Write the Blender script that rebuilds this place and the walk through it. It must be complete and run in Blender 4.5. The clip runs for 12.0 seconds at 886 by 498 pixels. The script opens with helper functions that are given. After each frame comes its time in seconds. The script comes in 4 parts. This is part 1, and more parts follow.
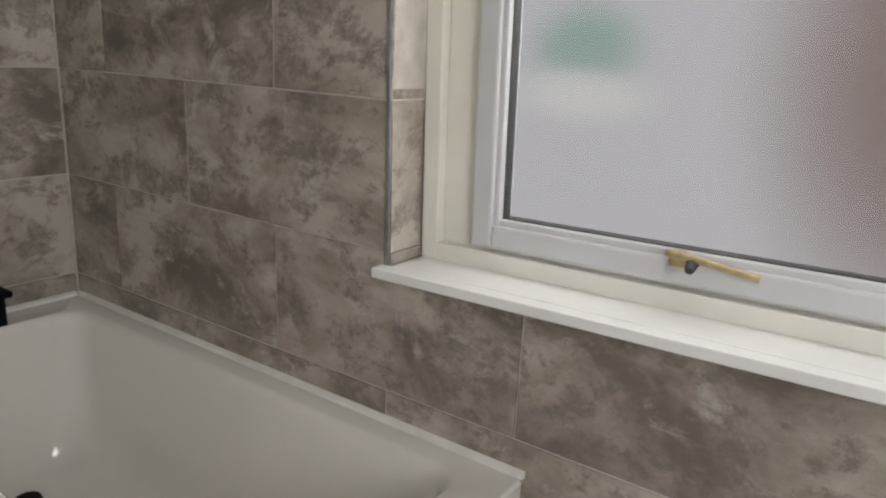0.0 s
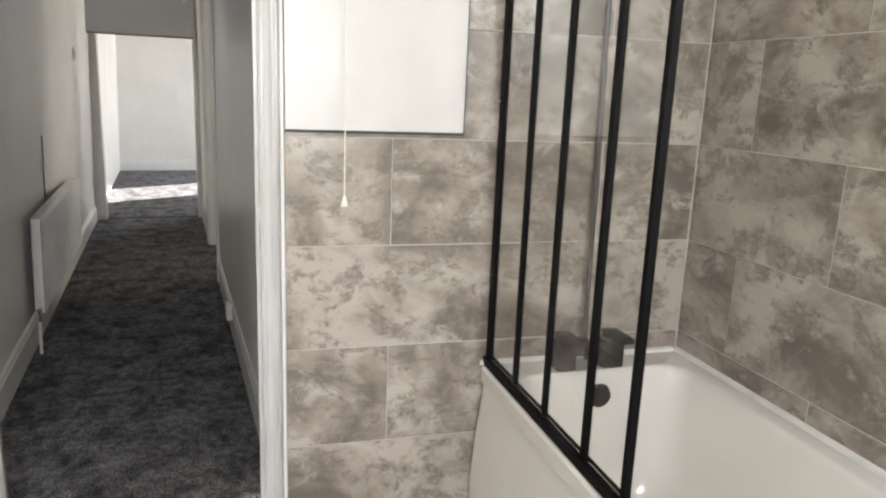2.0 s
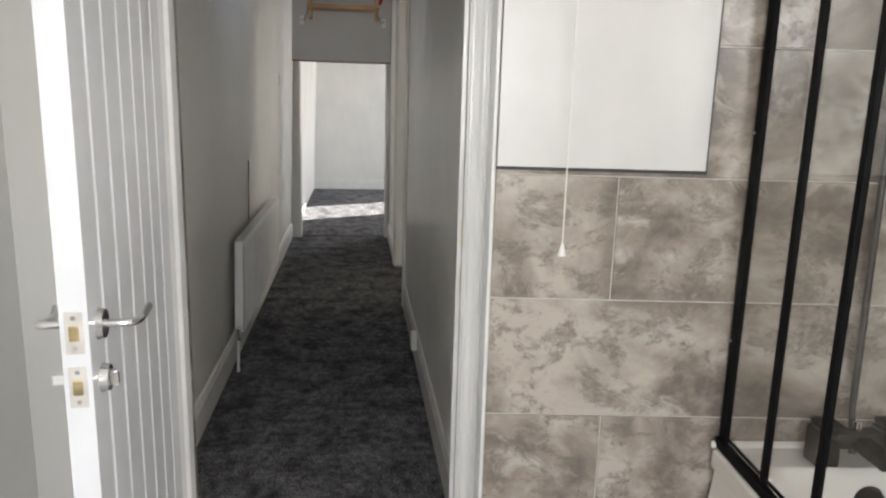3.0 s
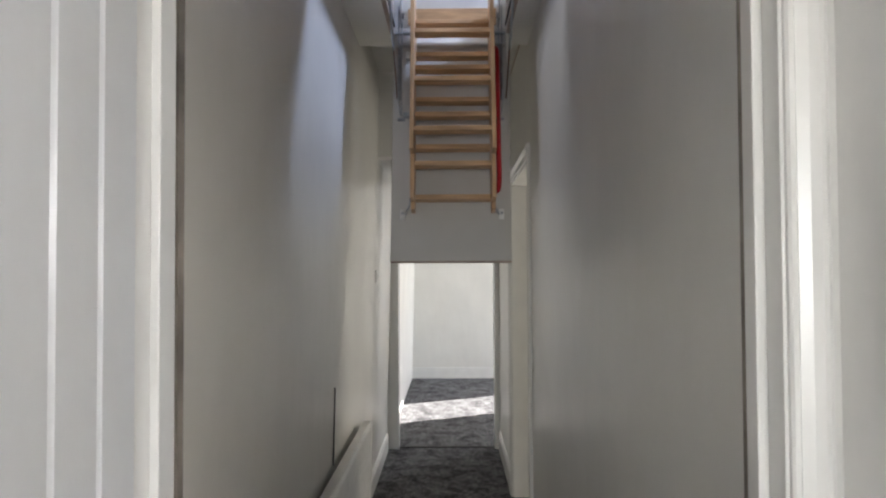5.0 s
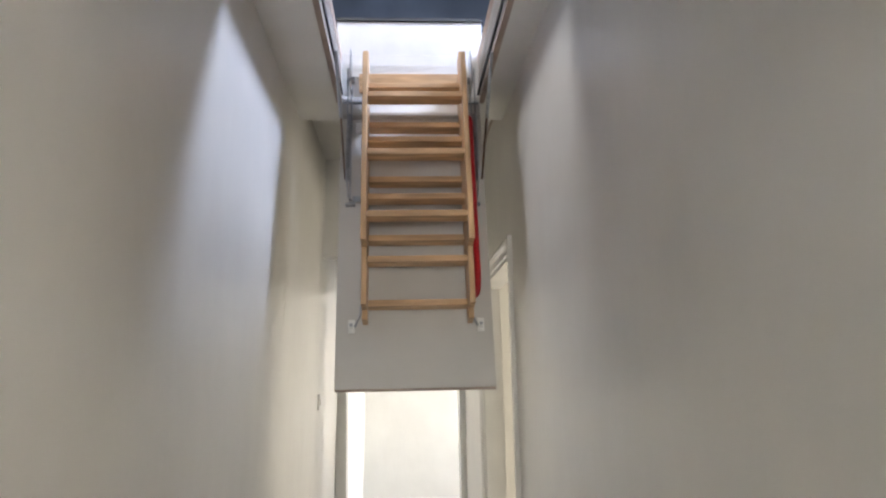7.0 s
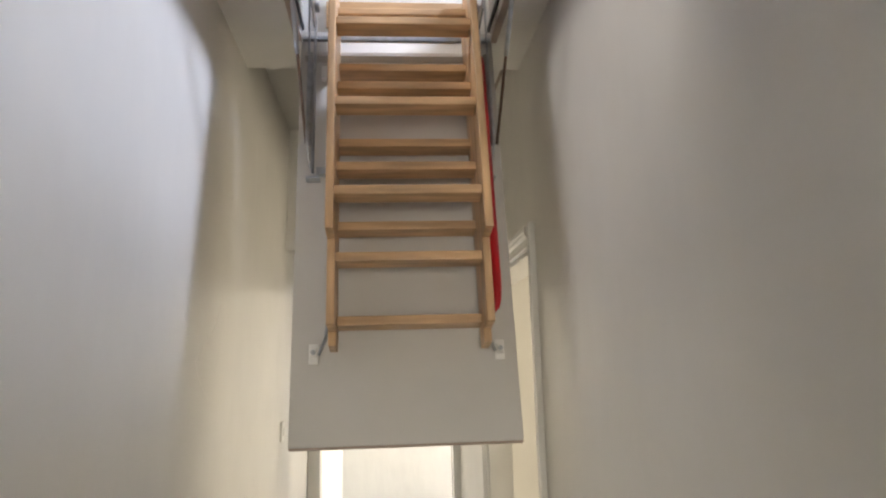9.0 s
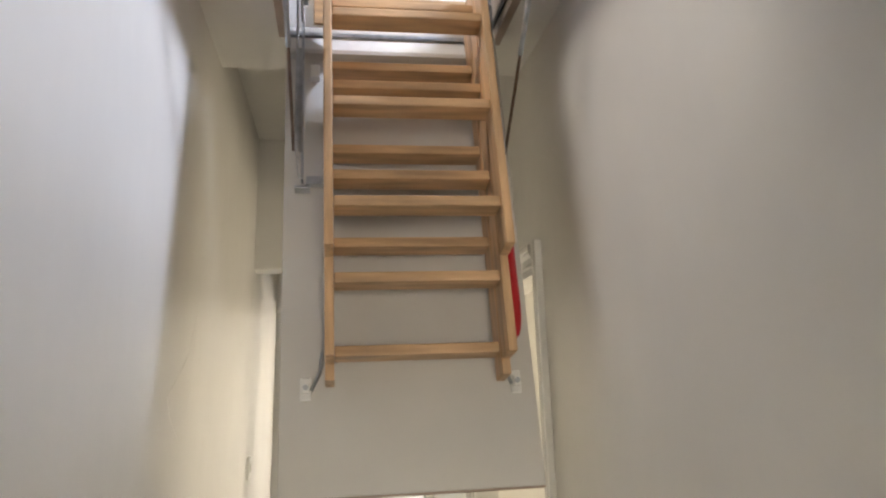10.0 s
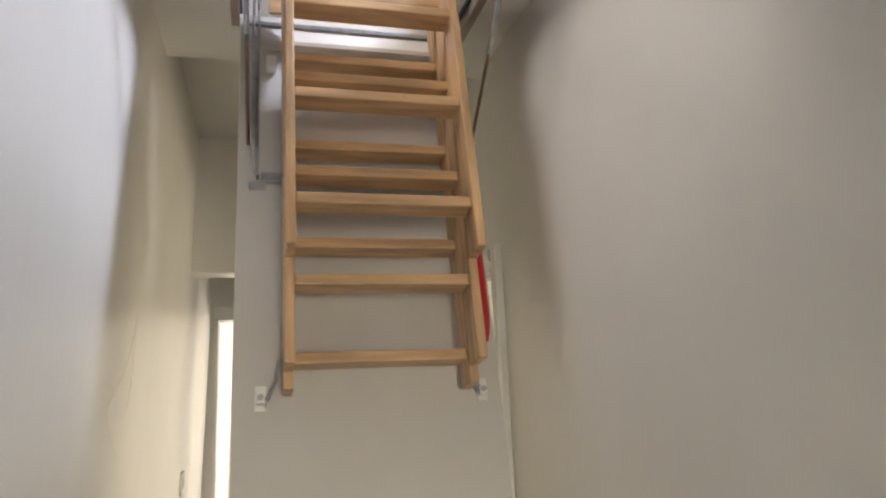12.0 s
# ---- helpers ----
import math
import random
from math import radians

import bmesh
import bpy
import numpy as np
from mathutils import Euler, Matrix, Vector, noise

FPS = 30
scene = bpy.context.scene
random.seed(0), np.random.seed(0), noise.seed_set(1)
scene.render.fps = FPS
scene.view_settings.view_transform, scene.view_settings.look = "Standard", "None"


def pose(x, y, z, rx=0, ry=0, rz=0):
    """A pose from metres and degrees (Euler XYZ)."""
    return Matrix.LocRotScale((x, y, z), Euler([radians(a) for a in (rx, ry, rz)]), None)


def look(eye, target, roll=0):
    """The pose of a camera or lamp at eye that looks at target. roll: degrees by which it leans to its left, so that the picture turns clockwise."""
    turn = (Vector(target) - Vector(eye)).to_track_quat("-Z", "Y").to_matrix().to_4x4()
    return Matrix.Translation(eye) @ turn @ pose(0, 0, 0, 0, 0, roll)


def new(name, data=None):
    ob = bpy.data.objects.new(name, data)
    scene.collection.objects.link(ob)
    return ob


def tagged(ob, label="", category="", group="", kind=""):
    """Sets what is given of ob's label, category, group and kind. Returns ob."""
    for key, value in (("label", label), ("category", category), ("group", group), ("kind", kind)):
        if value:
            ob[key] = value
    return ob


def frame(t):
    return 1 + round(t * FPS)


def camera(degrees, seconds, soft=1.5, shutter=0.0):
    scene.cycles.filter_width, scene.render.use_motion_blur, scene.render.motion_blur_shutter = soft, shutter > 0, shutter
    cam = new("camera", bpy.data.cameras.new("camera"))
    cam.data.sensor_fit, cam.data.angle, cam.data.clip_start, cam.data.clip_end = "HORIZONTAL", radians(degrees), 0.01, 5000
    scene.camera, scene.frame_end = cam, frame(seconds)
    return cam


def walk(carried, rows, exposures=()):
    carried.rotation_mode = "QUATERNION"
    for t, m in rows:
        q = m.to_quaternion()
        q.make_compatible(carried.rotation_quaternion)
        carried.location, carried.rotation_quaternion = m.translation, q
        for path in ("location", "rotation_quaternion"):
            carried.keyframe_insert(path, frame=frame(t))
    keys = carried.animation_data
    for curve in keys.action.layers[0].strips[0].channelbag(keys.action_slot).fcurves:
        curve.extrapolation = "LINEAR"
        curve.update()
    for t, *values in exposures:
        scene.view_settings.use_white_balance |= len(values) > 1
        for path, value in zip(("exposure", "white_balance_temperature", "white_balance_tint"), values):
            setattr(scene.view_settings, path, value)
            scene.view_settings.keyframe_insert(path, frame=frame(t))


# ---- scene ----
cam = camera(63.8, 12.0, 2.2)
PATH = [
    (0, (-0.007, 0.474, 1.270), (-1.098, 2.065, 0.742), 2.9),
    (0.5, (-0.071, 0.385, 1.276), (-1.491, 1.702, 0.776), 2.6),
    (1, (-0.120, 0.307, 1.299), (-1.756, 1.351, 0.815), 2.5),
    (1.5, (-0.143, 0.231, 1.313), (-1.921, 1.022, 0.853), 2.4),
    (2, (-0.150, 0.184, 1.316), (-2.021, 0.737, 0.876), 2.3),
    (2.5, (-0.228, 0.142, 1.316), (-2.155, 0.476, 0.894), 1.9),
    (3, (-0.405, 0.127, 1.338), (-2.362, 0.206, 0.931), 1.6),
    (3.5, (-0.517, 0.101, 1.403), (-2.486, -0.044, 1.086), 0.6),
    (3.7, (-0.565, 0.074, 1.417), (-2.537, -0.130, 1.153), 0.1),
    (5.3, (-1.452, -0.043, 1.538), (-3.442, -0.209, 1.657), -0.4),
    (5.5, (-1.49, -0.047, 1.557), (-3.477, -0.206, 1.719), -0.5),
    (6, (-1.712, -0.095, 1.575), (-3.687, -0.212, 1.866), -0.3),
    (6.5, (-1.887, -0.123, 1.593), (-3.853, -0.188, 1.955), -0.9),
    (7, (-2.102, -0.145, 1.58), (-4.069, -0.192, 1.934), -1.2),
    (7.2, (-2.199, -0.154, 1.58), (-4.166, -0.201, 1.938), -1.3),
    (8.8, (-2.841, -0.228, 1.706), (-4.814, -0.22, 2.033), -1.5),
    (9, (-2.852, -0.215, 1.725), (-4.825, -0.21, 2.048), -1.6),
    (9.5, (-2.932, -0.24, 1.733), (-4.904, -0.227, 2.067), -1.8),
    (10, (-3.05, -0.344, 1.762), (-5.01, -0.2, 2.134), -2.1),
    (10.5, (-3.1, -0.401, 1.765), (-5.038, -0.128, 2.177), -2.3),
    (11, (-3.123, -0.414, 1.766), (-5.055, -0.097, 2.176), -2.2),
    (11.5, (-3.127, -0.416, 1.762), (-5.058, -0.08, 2.159), -2.3),
    (12, (-3.125, -0.413, 1.763), (-5.057, -0.074, 2.153), -2.3),
]
EXPOSURES = [(0, 1.95, 6600, 10), (0.5, 2.35, 6700, 10), (1.0, 2.7, 6700, 10), (1.5, 3.0, 6600, 10), (2.0, 3.1, 6500, 10), (2.5, 3.0, 6450, 10), (3.7, 2.7, 6400, 10), (5.3, 3.1, 6400, 10), (6.5, 3.66, 6600, 10), (7.2, 3.72, 6900, 10), (8.8, 3.72, 7450, 10), (10.5, 3.84, 7750, 10), (12, 3.84, 7800, 10)]
walk(cam, [(t, look(eye, target, roll)) for t, eye, target, roll in PATH], EXPOSURES)

# ---- frames of reference ----
CORR = pose(-2.263, -0.473, 0, 0, 0, 4.8)      # hall: local x = -u (u runs away from the bathroom), y = across
BATH = pose(0.0515, -0.0834, 0, 0, 0, -1.03)    # bathroom
WROT = BATH @ Matrix.Translation((-2.0, 1.5, 0)) @ pose(0, 0, 0, 0, 0, 1.3) @ Matrix.Translation((2.0, -1.5, 0))   # bath and window wall, a little out of square
WALL_OUT = 1.8                                 # outer face of the bathroom window wall


def cw(u, v, z):
    return CORR @ Vector((-u, v, z))


# ---- world, sun, large lights ----
world = bpy.data.worlds.new("sky")
scene.world = world
world.use_nodes = True
wn = world.node_tree
sky = wn.nodes.new("ShaderNodeTexSky")
sky.sky_type = "NISHITA"
sky.sun_disc = False
sky.sun_elevation = radians(31)
sky.sun_rotation = radians(-40)
wn.links.new(sky.outputs[0], wn.nodes["Background"].inputs[0])
wn.nodes["Background"].inputs[1].default_value = 0.1

SUN_DIR = (CORR.to_3x3() @ Vector((-0.50, 1.0, 0.60))).normalized()   # towards the sun
sun = new("sun", bpy.data.lights.new("sun", "SUN"))
sun.data.energy, sun.data.angle, sun.data.color = 5.0, radians(0.5), (1.0, 0.95, 0.88)
sun.matrix_world = look((0, 0, 20), Vector((0, 0, 20)) - SUN_DIR)


def area_light(name, eye, target, w, h, watts, color):
    ob = new(name, bpy.data.lights.new(name, "AREA"))
    ob.data.shape, ob.data.size, ob.data.size_y = "RECTANGLE", w, h
    ob.data.energy, ob.data.color = watts, color
    ob.matrix_world = look(eye, target)
    return ob


area_light("skylight_daylight", cw(2.12, 1.42, 3.93), cw(2.06, -0.1, 2.43), 0.34, 0.30, 4.8, (0.58, 0.69, 1.0))
area_light("skylight_upper_daylight", cw(2.12, 1.40, 4.24), cw(2.06, 0.0, 2.2), 0.34, 0.26, 2.0, (0.66, 0.76, 1.0))
# added fill from the loft to lift the right wall; no window stands there
area_light("loft_right_wall_fill", cw(1.75, -0.55, 4.2), cw(2.0, 0.6, 2.3), 0.7, 0.9, 2.4, (0.95, 0.96, 1.0))
area_light("bedroom_window_daylight", cw(8.25, 3.19, 1.42), cw(7.4, 0.0, 1.0), 0.86, 1.3, 10.5, (0.96, 0.97, 1.0))
# added low lamp aimed upwards, in place of warm light bounced inside the side room
area_light("side_room_bounce_fill", cw(3.5, 3.30, 0.44), cw(3.15, 0.0, 2.2), 1.4, 0.7, 4.8, (1.0, 0.93, 0.80))
area_light("bathroom_window_daylight", (-0.26, WALL_OUT - 0.09, 1.78), (-0.28, 0.0, 1.55), 0.90, 0.52, 3.4, (1.0, 0.985, 0.97))
area_light("bathroom_east_window_daylight", BATH @ Vector((1.12, 0.38, 1.52)), BATH @ Vector((-1.0, 0.36, 1.25)), 0.70, 0.96, 4.8, (1.0, 0.985, 0.97))


# ---- materials ----
def mat(name, color, rough=0.5, metal=0.0, vary=0.06, scale=6.0, bump=0.0, bscale=60.0, coat=0.0, spec=0.5, dirt=0.0, stretch=(1, 1, 1)):
    m = bpy.data.materials.new(name)
    m.use_nodes = True
    nt = m.node_tree
    b = nt.nodes["Principled BSDF"]
    b.inputs["Roughness"].default_value = rough
    b.inputs["Metallic"].default_value = metal
    b.inputs["Specular IOR Level"].default_value = spec
    b.inputs["Coat Weight"].default_value = coat
    b.inputs["Coat Roughness"].default_value = 0.08
    tc = nt.nodes.new("ShaderNodeTexCoord")
    mp = nt.nodes.new("ShaderNodeMapping")
    mp.inputs["Scale"].default_value = stretch
    nt.links.new(tc.outputs["Object"], mp.inputs[0])
    n1 = nt.nodes.new("ShaderNodeTexNoise")
    n1.inputs["Scale"].default_value, n1.inputs["Detail"].default_value = scale, 6
    nt.links.new(mp.outputs[0], n1.inputs["Vector"])
    ramp = nt.nodes.new("ShaderNodeValToRGB")
    dark = tuple(max(0.0, c * (1 - 2.2 * vary)) for c in color)
    light = tuple(min(1.0, c * (1 + 1.4 * vary)) for c in color)
    ramp.color_ramp.elements[0].color, ramp.color_ramp.elements[0].position = (*dark, 1), 0.3
    ramp.color_ramp.elements[1].color, ramp.color_ramp.elements[1].position = (*light, 1), 0.72
    nt.links.new(n1.outputs[0], ramp.inputs[0])
    out = ramp.outputs[0]
    if dirt:
        n3 = nt.nodes.new("ShaderNodeTexNoise")
        n3.inputs["Scale"].default_value, n3.inputs["Detail"].default_value = 2.2, 9
        n3.inputs["Roughness"].default_value = 0.72
        nt.links.new(mp.outputs[0], n3.inputs["Vector"])
        r3 = nt.nodes.new("ShaderNodeMapRange")
        r3.inputs[1].default_value, r3.inputs[2].default_value = 0.56, 0.75
        r3.inputs[3].default_value, r3.inputs[4].default_value = 0.0, dirt
        nt.links.new(n3.outputs[0], r3.inputs[0])
        mix = nt.nodes.new("ShaderNodeMix")
        mix.data_type = "RGBA"
        nt.links.new(r3.outputs[0], mix.inputs[0])
        nt.links.new(out, mix.inputs[6])
        mix.inputs[7].default_value = (*[c * 0.55 for c in color], 1)
        out = mix.outputs[2]
    nt.links.new(out, b.inputs["Base Color"])
    if bump:
        n2 = nt.nodes.new("ShaderNodeTexNoise")
        n2.inputs["Scale"].default_value, n2.inputs["Detail"].default_value = bscale, 4
        nt.links.new(mp.outputs[0], n2.inputs["Vector"])
        bp = nt.nodes.new("ShaderNodeBump")
        bp.inputs["Strength"].default_value, bp.inputs["Distance"].default_value = bump, 0.01
        nt.links.new(n2.outputs[0], bp.inputs["Height"])
        nt.links.new(bp.outputs[0], b.inputs["Normal"])
    return m


def stone_tile(name):
    """Glazed stone-look porcelain: soft clouds, pale veins and dark pitted patches, each tile cut from another place."""
    m = bpy.data.materials.new(name)
    m.use_nodes = True
    nt = m.node_tree
    b = nt.nodes["Principled BSDF"]
    tc, oi = nt.nodes.new("ShaderNodeTexCoord"), nt.nodes.new("ShaderNodeObjectInfo")
    shift = nt.nodes.new("ShaderNodeVectorMath")
    shift.operation = "MULTIPLY_ADD"
    comb = nt.nodes.new("ShaderNodeCombineXYZ")
    for i in range(3):
        nt.links.new(oi.outputs["Random"], comb.inputs[i])
    nt.links.new(comb.outputs[0], shift.inputs[0])
    shift.inputs[1].default_value = (37.0, 61.0, 23.0)
    drawn = nt.nodes.new("ShaderNodeMapping")
    drawn.inputs["Scale"].default_value = (1.0, 1.0, 1.35)
    nt.links.new(tc.outputs["Object"], drawn.inputs[0])
    nt.links.new(drawn.outputs[0], shift.inputs[2])

    def noise_node(scale, detail, rough, dist):
        n = nt.nodes.new("ShaderNodeTexNoise")
        n.inputs["Scale"].default_value, n.inputs["Detail"].default_value = scale, detail
        n.inputs["Roughness"].default_value, n.inputs["Distortion"].default_value = rough, dist
        nt.links.new(shift.outputs[0], n.inputs["Vector"])
        return n

    clouds, pits, veins = noise_node(3.3, 7, 0.62, 0.4), noise_node(9.5, 10, 0.74, 0.3), noise_node(5.5, 9, 0.7, 0.7)
    speck = noise_node(55, 6, 0.7, 0.0)
    r1 = nt.nodes.new("ShaderNodeValToRGB")
    e = r1.color_ramp.elements
    e[0].position, e[0].color = 0.37, (0.172, 0.143, 0.119, 1)
    e[1].position, e[1].color = 0.61, (0.475, 0.420, 0.366, 1)
    mid = e.new(0.49)
    mid.color = (0.32, 0.272, 0.230, 1)
    nt.links.new(clouds.outputs[0], r1.inputs[0])
    r2 = nt.nodes.new("ShaderNodeMapRange")
    r2.inputs[1].default_value, r2.inputs[2].default_value = 0.50, 0.565
    nt.links.new(pits.outputs[0], r2.inputs[0])
    r3 = nt.nodes.new("ShaderNodeMapRange")
    r3.inputs[1].default_value, r3.inputs[2].default_value = 0.54, 0.66
    nt.links.new(veins.outputs[0], r3.inputs[0])
    m1 = nt.nodes.new("ShaderNodeMix")
    m1.data_type = "RGBA"
    nt.links.new(r3.outputs[0], m1.inputs[0])
    nt.links.new(r1.outputs[0], m1.inputs[6])
    m1.inputs[7].default_value = (0.46, 0.415, 0.365, 1)
    sp = nt.nodes.new("ShaderNodeMapRange")
    sp.inputs[1].default_value, sp.inputs[2].default_value = 0.42, 0.62
    sp.inputs[3].default_value, sp.inputs[4].default_value = 0.42, 0.82
    nt.links.new(speck.outputs[0], sp.inputs[0])
    gate = nt.nodes.new("ShaderNodeMath")
    gate.operation = "MULTIPLY"
    nt.links.new(r2.outputs[0], gate.inputs[0])
    nt.links.new(sp.outputs[0], gate.inputs[1])
    m2 = nt.nodes.new("ShaderNodeMix")
    m2.data_type = "RGBA"
    nt.links.new(gate.outputs[0], m2.inputs[0])
    nt.links.new(m1.outputs[2], m2.inputs[6])
    m2.inputs[7].default_value = (0.165, 0.139, 0.115, 1)
    nt.links.new(m2.outputs[2], b.inputs["Base Color"])
    b.inputs["Roughness"].default_value = 0.24
    bp = nt.nodes.new("ShaderNodeBump")
    bp.inputs["Strength"].default_value, bp.inputs["Distance"].default_value = 0.08, 0.004
    nt.links.new(pits.outputs[0], bp.inputs["Height"])
    nt.links.new(bp.outputs[0], b.inputs["Normal"])
    return m


def glass_mat(name, rough=0.0, color=(1, 1, 1)):
    m = bpy.data.materials.new(name)
    m.use_nodes = True
    b = m.node_tree.nodes["Principled BSDF"]
    b.inputs["Base Color"].default_value = (*color, 1)
    b.inputs["Transmission Weight"].default_value = 1.0
    b.inputs["Roughness"].default_value = rough
    b.inputs["IOR"].default_value = 1.45
    return m


def backdrop_mat(name, strength):
    """What lies outside the bathroom window: pale sky, a shrub and a brick neighbour, out of focus."""
    m = bpy.data.materials.new(name)
    m.use_nodes = True
    nt = m.node_tree
    nt.nodes.remove(nt.nodes["Principled BSDF"])
    em = nt.nodes.new("ShaderNodeEmission")
    em.inputs[1].default_value = strength
    tc = nt.nodes.new("ShaderNodeTexCoord")
    sep = nt.nodes.new("ShaderNodeSeparateXYZ")
    nt.links.new(tc.outputs["Object"], sep.inputs[0])
    col = None
    for center, size, color, base in (((0.20, 0.0, -0.18), (0.50, 1, 0.75), (0.40, 0.31, 0.30, 1), (0.86, 0.85, 0.89, 1)),
                                      ((-0.75, 0.0, -0.19), (0.20, 1, 0.15), (0.50, 0.66, 0.62, 1), None),
                                      ((-0.75, 0.0, -0.33), (0.26, 1, 0.09), (1.0, 1.0, 1.0, 1), None)):
        d = nt.nodes.new("ShaderNodeVectorMath")
        d.operation = "SUBTRACT"
        d.inputs[1].default_value = center
        nt.links.new(tc.outputs["Object"], d.inputs[0])
        s = nt.nodes.new("ShaderNodeVectorMath")
        s.operation = "DIVIDE"
        s.inputs[1].default_value = size
        nt.links.new(d.outputs[0], s.inputs[0])
        ln = nt.nodes.new("ShaderNodeVectorMath")
        ln.operation = "LENGTH"
        nt.links.new(s.outputs[0], ln.inputs[0])
        mr = nt.nodes.new("ShaderNodeMapRange")
        mr.interpolation_type = "SMOOTHSTEP"
        mr.inputs[1].default_value, mr.inputs[2].default_value = 0.35, 1.2
        mr.inputs[3].default_value, mr.inputs[4].default_value = 1.0, 0.0
        nt.links.new(ln.outputs["Value"], mr.inputs[0])
        mx = nt.nodes.new("ShaderNodeMix")
        mx.data_type = "RGBA"
        nt.links.new(mr.outputs[0], mx.inputs[0])
        if col is None:
            mx.inputs[6].default_value = base
        else:
            nt.links.new(col, mx.inputs[6])
        mx.inputs[7].default_value = color
        col = mx.outputs[2]
    nt.links.new(col, em.inputs[0])
    nt.links.new(em.outputs[0], nt.nodes["Material Output"].inputs[0])
    return m


def carpet_mat(name):
    """Short twist pile: fine salt-and-pepper tufts under soft darker and paler blotches."""
    m = mat(name, (0.185, 0.182, 0.190), 0.95, vary=0.36, scale=130, bump=0.6, bscale=260, spec=0.06, dirt=0.0)
    nt = m.node_tree
    b = nt.nodes["Principled BSDF"]
    src = b.inputs["Base Color"].links[0].from_socket
    tc = nt.nodes["Texture Coordinate"]
    col = src
    for scale, detail, lo, hi, a0, a1 in ((26, 5, 0.36, 0.62, 0.50, 1.25), (7.0, 7, 0.38, 0.56, 0.42, 1.12), (1.6, 3, 0.3, 0.7, 0.85, 1.15)):
        n = nt.nodes.new("ShaderNodeTexNoise")
        n.inputs["Scale"].default_value, n.inputs["Detail"].default_value, n.inputs["Roughness"].default_value = scale, detail, 0.65
        nt.links.new(tc.outputs["Object"], n.inputs["Vector"])
        r = nt.nodes.new("ShaderNodeMapRange")
        for k, v in enumerate((lo, hi, a0, a1)):
            r.inputs[k + 1].default_value = v
        nt.links.new(n.outputs[0], r.inputs[0])
        mul = nt.nodes.new("ShaderNodeVectorMath")
        mul.operation = "SCALE"
        nt.links.new(col, mul.inputs[0])
        nt.links.new(r.outputs[0], mul.inputs["Scale"])
        col = mul.outputs[0]
    nt.links.new(col, b.inputs["Base Color"])
    return m


def wall_paint(name):
    """Silk emulsion on old hand-finished plaster: broad undulation drawn upright, brush ripple, faint scuffs."""
    m = mat(name, (0.72, 0.705, 0.67), 0.35, vary=0.035, scale=2.0, spec=0.38)
    nt = m.node_tree
    b = nt.nodes["Principled BSDF"]
    tc = nt.nodes["Texture Coordinate"]
    mp = nt.nodes.new("ShaderNodeMapping")
    mp.inputs["Scale"].default_value = (1, 1, 0.38)
    nt.links.new(tc.outputs["Object"], mp.inputs[0])
    normal = None
    for scale, detail, rough, strength in ((4.2, 1, 0.4, 0.42), (10, 2, 0.5, 0.24)):
        n = nt.nodes.new("ShaderNodeTexNoise")
        n.inputs["Scale"].default_value, n.inputs["Detail"].default_value, n.inputs["Roughness"].default_value = scale, detail, rough
        nt.links.new(mp.outputs[0], n.inputs["Vector"])
        bp = nt.nodes.new("ShaderNodeBump")
        bp.inputs["Strength"].default_value, bp.inputs["Distance"].default_value = strength, 0.012
        nt.links.new(n.outputs[0], bp.inputs["Height"])
        if normal is not None:
            nt.links.new(normal, bp.inputs["Normal"])
        normal = bp.outputs[0]
    nt.links.new(normal, b.inputs["Normal"])
    return m


M_PAINT = wall_paint("wall_emulsion")
M_CEIL = mat("ceiling_paint", (0.78, 0.77, 0.74), 0.38, vary=0.03, scale=3, bump=0.08, bscale=7)
M_GLOSS = mat("white_gloss_paint", (0.80, 0.79, 0.77), 0.22, vary=0.03, scale=8, bump=0.03, bscale=30, dirt=0.12)
M_ACCESS = mat("access_panel_satin", (0.64, 0.625, 0.60), 0.3, vary=0.03, scale=5, bump=0.03, bscale=12)
M_CASE = mat("old_white_gloss", (0.78, 0.77, 0.745), 0.25, vary=0.03, scale=5, bump=0.05, bscale=25, dirt=0.12)
M_DOOR = mat("door_satin_white", (0.78, 0.79, 0.81), 0.2, vary=0.02, scale=7, bump=0.02, bscale=40)
M_CARPET = carpet_mat("dark_grey_carpet")
M_TILE = stone_tile("stone_look_tile")
M_GROUT = mat("pale_grout", (0.54, 0.50, 0.45), 0.85, vary=0.08, scale=30)
M_TUB = mat("white_acrylic", (0.75, 0.72, 0.665), 0.12, vary=0.012, scale=3, coat=0.5)
M_SEAL = mat("silicone_seal", (0.78, 0.76, 0.71), 0.4, vary=0.06, scale=12)
M_BLACK = mat("matt_black_metal", (0.0045, 0.0042, 0.0042), 0.55, vary=0.15, scale=30, spec=0.08)
M_HOSE = mat("dark_hose", (0.05, 0.045, 0.042), 0.35, metal=0.4, vary=0.1, scale=80)
M_GLASS = glass_mat("clear_glass", 0.0, (0.97, 0.985, 0.98))
M_FROST = glass_mat("frosted_glass", 0.12)
M_UPVC = mat("window_frame_white", (0.63, 0.625, 0.64), 0.3, vary=0.02, scale=6)
M_LINER = mat("window_lining_cream", (0.80, 0.77, 0.70), 0.35, vary=0.04, scale=6, dirt=0.1)
M_BRASS = mat("aged_brass", (0.56, 0.46, 0.26), 0.32, metal=0.85, vary=0.15, scale=40)
M_CHROME = mat("chrome", (0.75, 0.75, 0.76), 0.12, metal=1.0, vary=0.03, scale=20)
M_STEEL = mat("zinc_steel", (0.46, 0.48, 0.50), 0.34, metal=0.9, vary=0.10, scale=35)
M_PINE = mat("pine", (0.59, 0.375, 0.205), 0.42, vary=0.16, scale=5, bump=0.05, bscale=40, stretch=(9, 1.1, 9))
